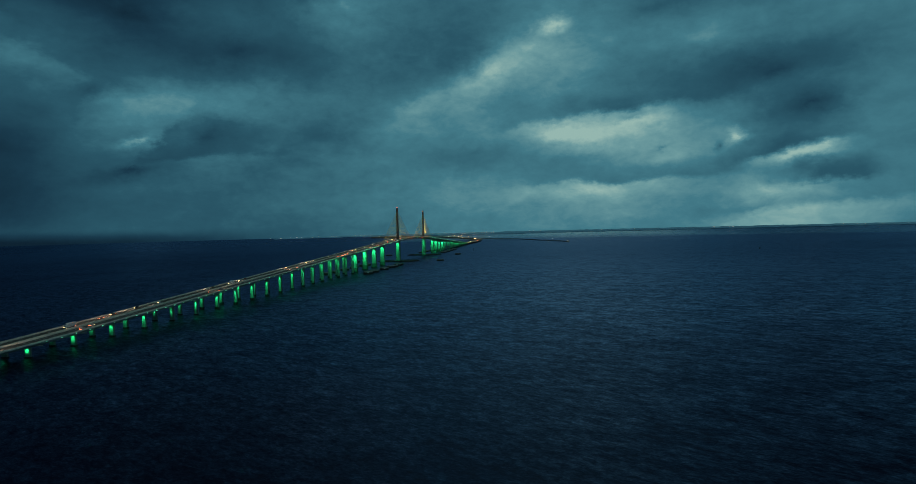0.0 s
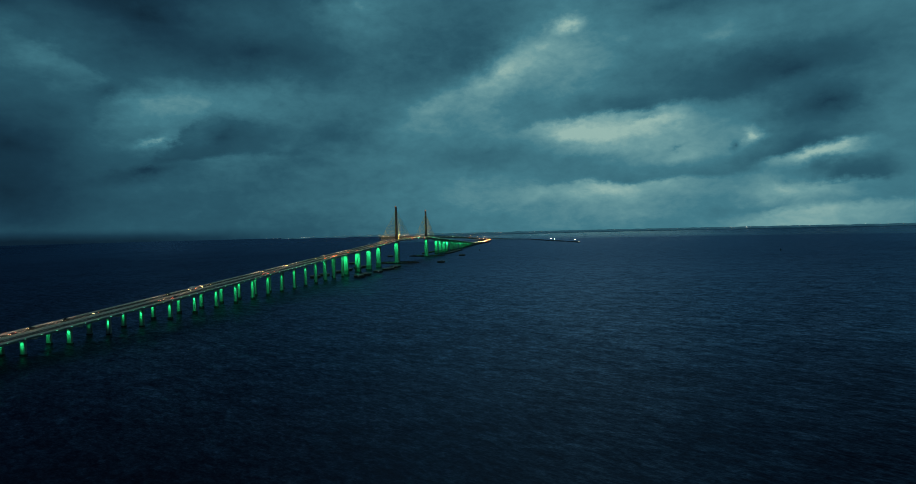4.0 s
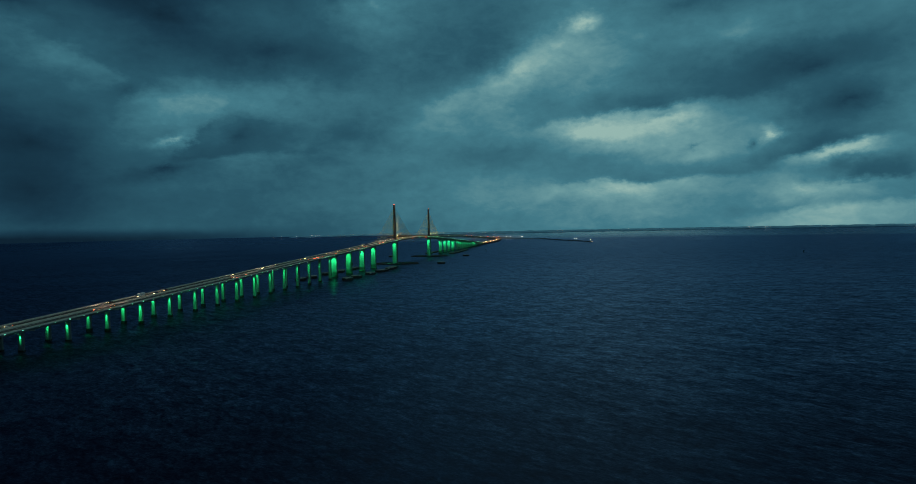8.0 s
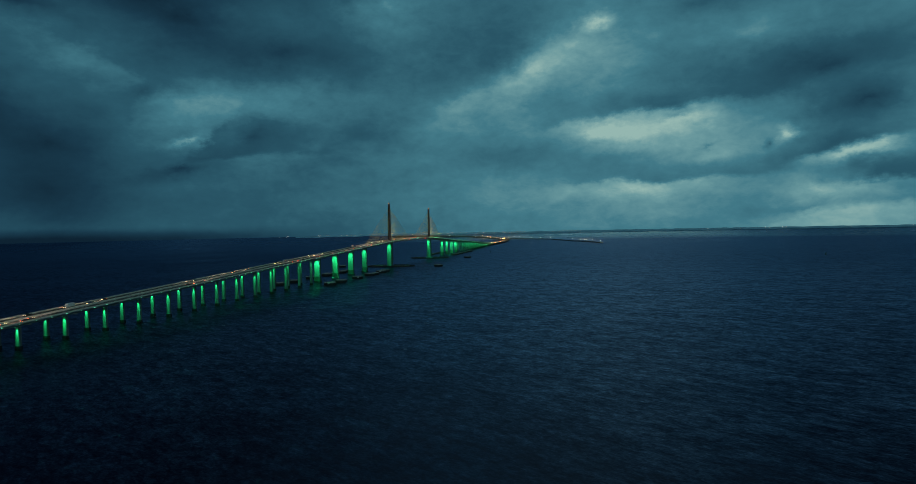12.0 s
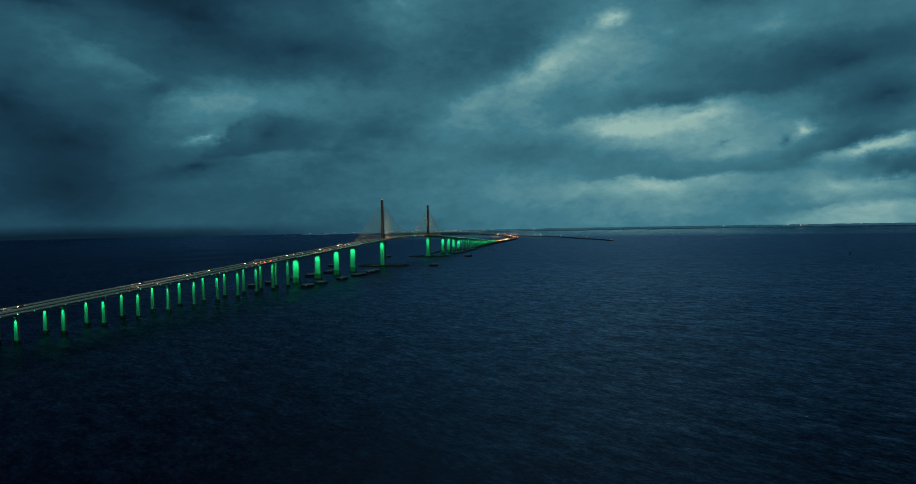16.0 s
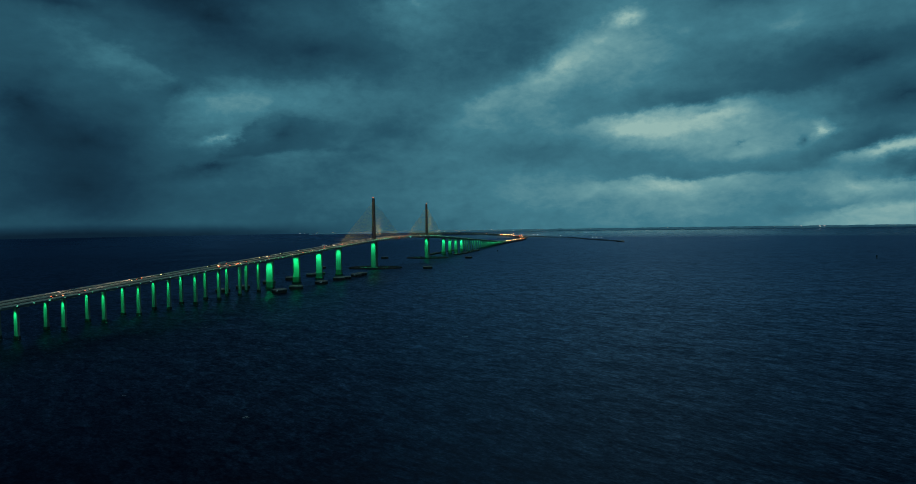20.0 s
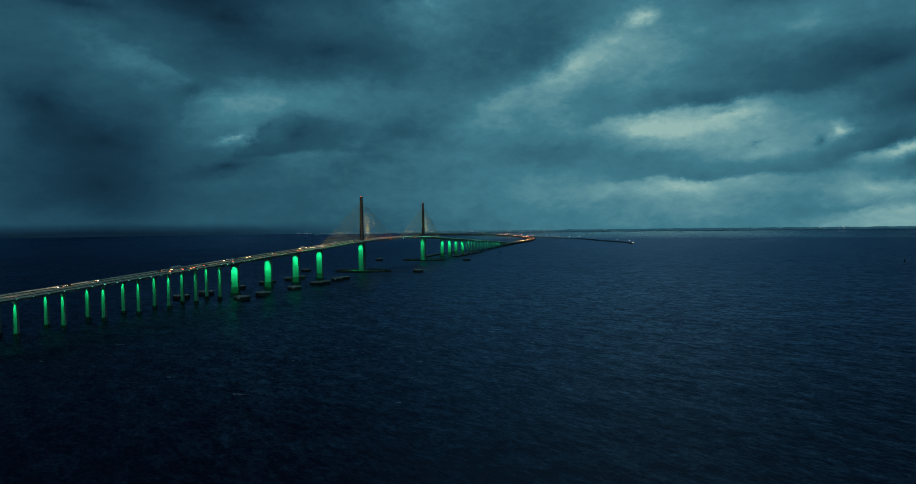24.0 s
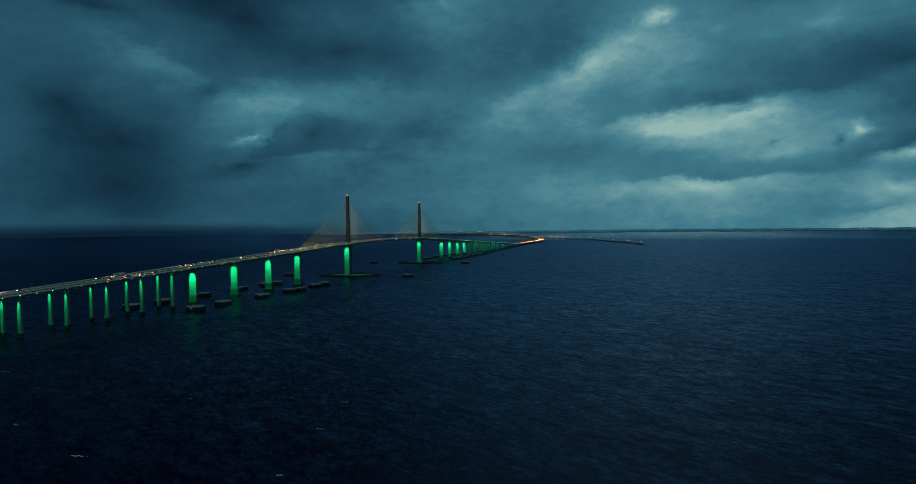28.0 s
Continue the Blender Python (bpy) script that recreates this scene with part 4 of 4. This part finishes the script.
def put_far(m):
    i = pick.randrange(4)
    if ("far", i) not in used:
        used.add(("far", i))
        FAR_FLEET[i].matrix_basis = m
    else:
        copy_thing(FAR_FLEET[i], m)


def on_bridge(x, y, heading):
    slope = math.degrees(math.atan((road_z(y + 2) - road_z(y - 2)) / 4))
    return pose(x, y, road_z(y) + 0.005, slope if heading > 0 else -slope, 0, 0 if heading > 0 else 180)


put_vehicle(on_bridge(6.5, -1288, 1))
FLEET[10].matrix_basis = on_bridge(-6.3, -1296, -1)
used.add(10)
for lane, heading, count in ((6.4, 1, 25), (10.3, 1, 23), (-6.4, -1, 24), (-10.3, -1, 25)):
    y = -1400.0 + pick.uniform(0, 60)
    while y < 1340:
        if not (abs(y + 1292) < 14 and abs(lane) < 7):
            m = put_vehicle(on_bridge(lane + pick.uniform(-0.3, 0.3), y, heading))
            if y < -150:
                beam(m)
        gap = 2740.0 / count
        y += max(14.0, pick.choice((0.2, 0.3, 0.7, 1.2, 1.7, 1.9)) * gap)
# the queue on the climb to the first pylon
for lane, heading in ((6.4, 1), (10.3, 1), (-6.4, -1), (-10.3, -1)):
    y = -690.0 + pick.uniform(0, 50)
    while y < -130:
        if all(abs(o.location.y - y) > 9 or abs(o.location.x - lane) > 1.5 for o in ON_ROAD):
            put_vehicle(on_bridge(lane + pick.uniform(-0.3, 0.3), y, heading), 0.0)
        y += pick.uniform(60, 230)
for k in range(2, len(FAR_ROAD) - 1):
    q, s = FAR_ROAD[k]
    turn = math.degrees(math.atan2(s[1], s[0]))
    busy = 0.3 if k < 22 else 0.6 if k < 100 else 0.45
    for lane, heading in ((6.4, 1), (10.3, 1), (-6.4, -1), (-10.3, -1)):
        if pick.random() < busy * (0.42 if heading > 0 else 0.62):
            put_far(pose(q[0] + s[0] * lane, q[1] + s[1] * lane, q[2] + 0.005, 0, 0, turn + (0 if heading > 0 else 180)))

# ---------------------------------------------------------------- round protection cells beside the piers


def cell_mesh(radius, high):
    bm = bmesh.new()
    n = 72
    ring = []
    for z in (-2.0, high):
        ring.append([bm.verts.new(((radius + (0.22 if i % 3 == 0 else 0.0)) * math.cos(2 * math.pi * i / n), (radius + (0.22 if i % 3 == 0 else 0.0)) * math.sin(2 * math.pi * i / n), z)) for i in range(n)])
    for i in range(n):
        j = (i + 1) % n
        bm.faces.new((ring[0][i], ring[0][j], ring[1][j], ring[1][i]))
    bm.faces.new(ring[1])
    me = bpy.data.meshes.new("sheet_pile_wall")
    bm.to_mesh(me)
    bm.free()
    me.materials.append(SHEET_PILE)
    return me


def cap_mesh(radius, z):
    bm = bmesh.new()
    n = 40
    rows = []
    for r, h in ((radius + 0.5, z - 0.9), (radius + 0.5, z + 0.05), (radius + 0.3, z + 0.2), (radius - 1.2, z + 0.2), (radius - 1.4, z + 0.05)):
        rows.append([bm.verts.new((r * math.cos(2 * math.pi * i / n), r * math.sin(2 * math.pi * i / n), h)) for i in range(n)])
    for a, b in zip(rows, rows[1:]):
        for i in range(n):
            j = (i + 1) % n
            bm.faces.new((a[i], a[j], b[j], b[i]))
    bm.faces.new(rows[-1])
    me = bpy.data.meshes.new("cap")
    bm.to_mesh(me)
    bm.free()
    me.materials.append(DOLPHIN_TOP)
    return me


fender_mesh = block_mesh("fender", -0.35, 0.35, -0.35, 0.35, -1.0, 3.6, SHEET_PILE, 1.0, 0.05)
bollard_mesh = tube("bollard", (0, 0, 0), (0, 0, 1.1), 0.35, STEEL, 8, 0.28)
board_mesh = block_mesh("board", -1.3, 1.3, -0.08, 0.08, 0.0, 1.7, WHITE_PANEL, 1.0, 0.03)


def dolphin(radius, high):
    d = thing("mooring_dolphin", "round dark sheet-pile protection cell with a concrete cap in the water", "dolphin", "protection cells round the piers")
    hang("sheet_pile_wall", cell_mesh(radius, high - 0.2), d, label="dark rusty sheet-pile wall")
    hang("cap", cap_mesh(radius, high), d, label="pale concrete cap")
    for i in range(10):
        t = 2 * math.pi * (i + 0.3) / 10
        hang("fender", fender_mesh, d, (math.cos(t) * (radius + 0.5), math.sin(t) * (radius + 0.5), 0), turn=(0, 0, t))
    for i in range(3):
        t = 2 * math.pi * (i + 0.7) / 3
        hang("bollard", bollard_mesh, d, (math.cos(t) * (radius - 3), math.sin(t) * (radius - 3), high + 0.04))
    return d


DOLPHINS = {"big": dolphin(8.1, 4.2), "small": dolphin(6.3, 3.9), "boarded": dolphin(8.1, 4.2)}
hang("board", board_mesh, DOLPHINS["boarded"], (2.0, -8.25, 2.3), "white reflector board", turn=(0, 0, radians(12)))
tagged(DOLPHINS["boarded"], "round dark protection cell with a white reflector board on its side")
tagged(DOLPHINS["small"], "smaller round dark sheet-pile protection cell in the water")
placed = set()
for sy in (-1, 1):
    for sx in (-1, 1):
        for i, (x, y, kind) in enumerate(((39, 614, "boarded"), (38.5, 570, "big"), (40.5, 500, "boarded"), (39.5, 437, "big"), (43, 417, "small"), (38.5, 369, "boarded"), (37.5, 342, "big"), (107, 190, "big"))):
            if sx < 0 and kind == "boarded":
                kind = "big"
            yy = y if not (sy > 0 and i == 7) else 172
            m = pose(sx * x, sy * yy, 0, 0, 0, pick.uniform(-8, 8))
            if kind not in placed:
                placed.add(kind)
                DOLPHINS[kind].matrix_basis = m
            else:
                copy_thing(DOLPHINS[kind], m)

# ---------------------------------------------------------------- rock islands at the pylons


def rock(bm, x, y, z, r, rnd):
    """One rough boulder: a box pushed out of true."""
    turn = Euler((rnd.uniform(0, 6), rnd.uniform(0, 6), rnd.uniform(0, 6))).to_matrix()
    vs = []
    for sz in (-1, 1):
        for sx, sy in ((-1, -1), (1, -1), (1, 1), (-1, 1)):
            v = turn @ Vector((sx * rnd.uniform(0.55, 1.0), sy * rnd.uniform(0.55, 1.0), sz * rnd.uniform(0.5, 0.85)))
            vs.append(bm.verts.new((x + v.x * r, y + v.y * r, z + v.z * r)))
    for q in ((3, 2, 1, 0), (4, 5, 6, 7), (0, 1, 5, 4), (1, 2, 6, 5), (2, 3, 7, 6), (3, 0, 4, 7)):
        bm.faces.new([vs[i] for i in q])


for s in TOWERS:
    isle = thing("rock_island", "low dark boulder island round the foot of the pylon pier", "island", "rock islands", at=(0, s + 4, 0))
    rnd = random.Random(int(s) + 900)
    bm = bmesh.new()
    rows = []
    for k, z in ((1.0, -2.0), (0.93, 0.6), (0.86, 1.6), (0.5, 1.9)):
        rows.append([bm.verts.new((52 * k * math.cos(2 * math.pi * i / 64) * (1 + 0.03 * math.sin(i * 2.3)), 33 * k * math.sin(2 * math.pi * i / 64) * (1 + 0.03 * math.cos(i * 1.9)), z + 0.25 * math.sin(i * 3.1))) for i in range(64)])
    for a, b in zip(rows, rows[1:]):
        for i in range(64):
            j = (i + 1) % 64
            bm.faces.new((a[i], a[j], b[j], b[i]))
    bm.faces.new(rows[-1])
    part("mound", bm, ROCK, isle)
    bm = bmesh.new()
    for i in range(520):
        t = rnd.uniform(0, 2 * math.pi)
        k = rnd.uniform(0.84, 1.01)
        rock(bm, 52 * k * math.cos(t), 33 * k * math.sin(t), 0.2 + (1.01 - k) * 9, rnd.uniform(0.7, 1.7), rnd)
    ob = part("riprap", bm, ROCK, isle)
    tagged(ob, kind="stuff")

# ---------------------------------------------------------------- old bridge stub, now a fishing pier
PIER_LINE = [((q.x, q.y, sea_z(q.x, q.y) + 3.6), s) for q, s in smooth_line([(506, 1395), (464, 1590), (383, 1805), (260, 2115), (104, 2258), (-54, 2425)], 13)]
pier = thing("fishing_pier", "long low dark concrete fishing pier on piles with lamps", "pier")
for k in range(0, len(PIER_LINE) - 1, 10):
    piece = PIER_LINE[k:k + 11]
    if len(piece) < 2:
        continue
    hang("deck_span", sweep("deck_span", [(-5, -0.9), (5, -0.9), (5.2, -0.3), (5.2, 0.0), (-5.2, 0.0), (-5.2, -0.3)], piece, WOOD), pier)
    for sx in (-1, 1):
        hang("railing", sweep("railing", [(-0.1, 0.002), (0.1, 0.002), (0.1, 1.0), (-0.1, 1.0)], shifted(piece, sx * 5.0), WOOD), pier)
pier_cap = block_mesh("bent_cap", -5.0, 5.0, -0.6, 0.6, -1.7, -0.91, CONCRETE, 1.0, 0.08)
for k in range(1, len(PIER_LINE)):
    q, s = PIER_LINE[k]
    cap = hang("bent_cap", pier_cap, pier, q, turn=(0, 0, math.atan2(s[1], s[0])))
    for x in (-3.6, 0.0, 3.6):
        hang("pile", tube("pile", (x, 0, -1.7), (x, 0, -6.0), 0.45, FOOTING, 6), cap)
for x, y in ((92, 2336), (60, 2366), (128, 2298), (160, 2260), (206, 2196), (251, 2131), (388, 1836), (409, 1775), (428, 1720), (440, 1678), (448, 1650), (474, 1566), (492, 1490), (500, 1456), (504, 1412)):
    q, s = min(PIER_LINE, key=lambda c: (c[0][0] - x) ** 2 + (c[0][1] - y) ** 2)
    street_lamp((q[0] - s[0] * 4.4, q[1] - s[1] * 4.4, q[2] - 0.01), math.atan2(s[1], s[0]), "steel lamp post with a lit white head on the fishing pier", pier_bulb if q[1] < 1900 else far_bulb, "lit warm white bulb")


def pier_hut(at, turn, wide, deep, high, label):
    hut = thing("pier_hut", label, "hut", "huts on the fishing pier", at=at)
    hut.rotation_euler = (0, 0, turn)
    hang("wall", block_mesh("wall", -wide / 2, wide / 2, -deep / 2, deep / 2, 0, high, WHITE_PANEL, 1.0, 0.03), hut)
    bm = bmesh.new()
    box(bm, -wide / 2 - 0.4, wide / 2 + 0.4, -deep / 2 - 0.4, deep / 2 + 0.4, high + 0.003, high + 0.9, 0.45)
    part("roof", bm, STEEL, hut)
    hang("window", block_mesh("window", -wide * 0.3, wide * 0.3, -deep / 2 - 0.06, -deep / 2 - 0.004, 1.0, 1.9, HUT_LIGHT, 1.0, 0.01), hut, label="lit window")


for i, (wide, deep, high) in ((2, (5.0, 7.0, 3.2)), (0, (4.0, 4.0, 2.8))):
    q, s = PIER_LINE[i]
    pier_hut((q[0], q[1] + 3.0, q[2]), math.atan2(s[1], s[0]), wide, deep, high, "small pale hut with a lit window on the pier's end")

# ---------------------------------------------------------------- channel markers
for x, y in ((122, 512), (960, 106)):
    mk = thing("channel_marker", "dark piled channel marker with a square board in open water", "marker", "channel markers", at=(x, y, 0))
    for a in range(3):
        t = 2 * math.pi * a / 3
        hang("pile", tube("pile", (1.6 * math.cos(t), 1.6 * math.sin(t), -2), (0.7 * math.cos(t), 0.7 * math.sin(t), 4.2), 0.28, WOOD, 8), mk)
    hang("platform", block_mesh("platform", -1.5, 1.5, -1.5, 1.5, 4.0, 4.3, STEEL, 1.0, 0.04), mk)
    hang("board", block_mesh("board", -1.1, 1.1, -1.2, -1.05, 4.32, 6.4, STEEL, 1.0, 0.03), mk)
    hang("lantern", tube("lantern", (0, 0, 4.31), (0, 0, 6.6), 0.16, STEEL, 8), mk)

# ---------------------------------------------------------------- lights of the far towns
rnd = random.Random(31)
verts, faces = [], []


def town_light(az, up, size):
    r = 4520.0
    x, y = SEA_MIDDLE[0] + r * math.sin(radians(az)), SEA_MIDDLE[1] + r * math.cos(radians(az))
    z = sea_z(x, y) + up
    k = len(verts)
    for dz in (-size, size):
        for dx, dy in ((-size, -size), (size, -size), (size, size), (-size, size)):
            verts.append((x + dx, y + dy, z + dz))
    faces.extend([tuple(k + i for i in q) for q in ((3, 2, 1, 0), (4, 5, 6, 7), (0, 1, 5, 4), (1, 2, 6, 5), (2, 3, 7, 6), (3, 0, 4, 7))])


for lo, hi, count, size in ((-27, -9, 70, 1.0), (-9, 0, 24, 1.2), (-14.5, -11, 10, 1.5), (15.0, 15.6, 3, 1.0), (16.6, 17.8, 7, 1.1), (25, 30, 10, 1.0), (0, 24, 14, 0.8)):
    for _ in range(count):
        town_light(rnd.uniform(lo, hi), rnd.uniform(6, 15), size * rnd.uniform(0.5, 0.9))
tagged(new("town_lights", mesh_of("town_lights", verts, faces, TOWN_LIGHT)), "scattered warm lights of towns on the far shore", "lights", kind="stuff")

# ---------------------------------------------------------------- breaking wave crests
rnd = random.Random(12)
verts, faces = [], []
crest = [(330, -881, 4.5), (338, -919, 3.6), (348, -965, 2.2), (255, -893, 3.2), (387, -811, 3.0), (351, -772, 6.0), (269, -967, 6.0), (304, -840, 3.4), (112, -869, 9.0), (427, -771, 2.0), (281, -1079, 2.4), (105, -924, 4.0), (211, -944, 2.4), (204, -1059, 1.8), (493, -1123, 1.6), (96, -990, 2.0)]
for x, y, long in crest:
    for _ in range(9):
        a = radians(rnd.uniform(-25, 15))
        cx, cy = x + rnd.uniform(-0.5, 0.5) * long, y + rnd.uniform(-0.6, 0.6)
        l, w = long * rnd.uniform(0.07, 0.24), rnd.uniform(0.08, 0.30)
        k = len(verts)
        for i in range(8):
            t = 2 * math.pi * i / 8
            u, v = l * math.cos(t) * rnd.uniform(0.6, 1.1), w * math.sin(t) * rnd.uniform(0.6, 1.2)
            verts.append((cx + u * math.cos(a) - v * math.sin(a), cy + u * math.sin(a) + v * math.cos(a), 0.06))
        verts.append((cx, cy, 0.16))
        faces.extend([(k + i, k + (i + 1) % 8, k + 8) for i in range(8)])
for k in range(11):
    y = -(FIRST_TWIN + SPAN * k)
    for sx in (-1, 1):
        for _ in range(3):
            cx, cy = sx * TWIN_X + rnd.uniform(1.0, 7.5), y - 1.6 + rnd.uniform(-0.7, 0.5)
            l, w = rnd.uniform(0.15, 0.75), rnd.uniform(0.06, 0.16)
            n = len(verts)
            for i in range(8):
                t = 2 * math.pi * i / 8
                verts.append((cx + l * math.cos(t) * rnd.uniform(0.6, 1.1), cy + w * math.sin(t) * rnd.uniform(0.6, 1.2), 0.06))
            verts.append((cx, cy, 0.2))
            faces.extend([(n + i, n + (i + 1) % 8, n + 8) for i in range(8)])
tagged(new("wave_crests", mesh_of("wave_crests", verts, faces, FOAM)), "small white breaking wave crests on dark water", "foam", kind="stuff")
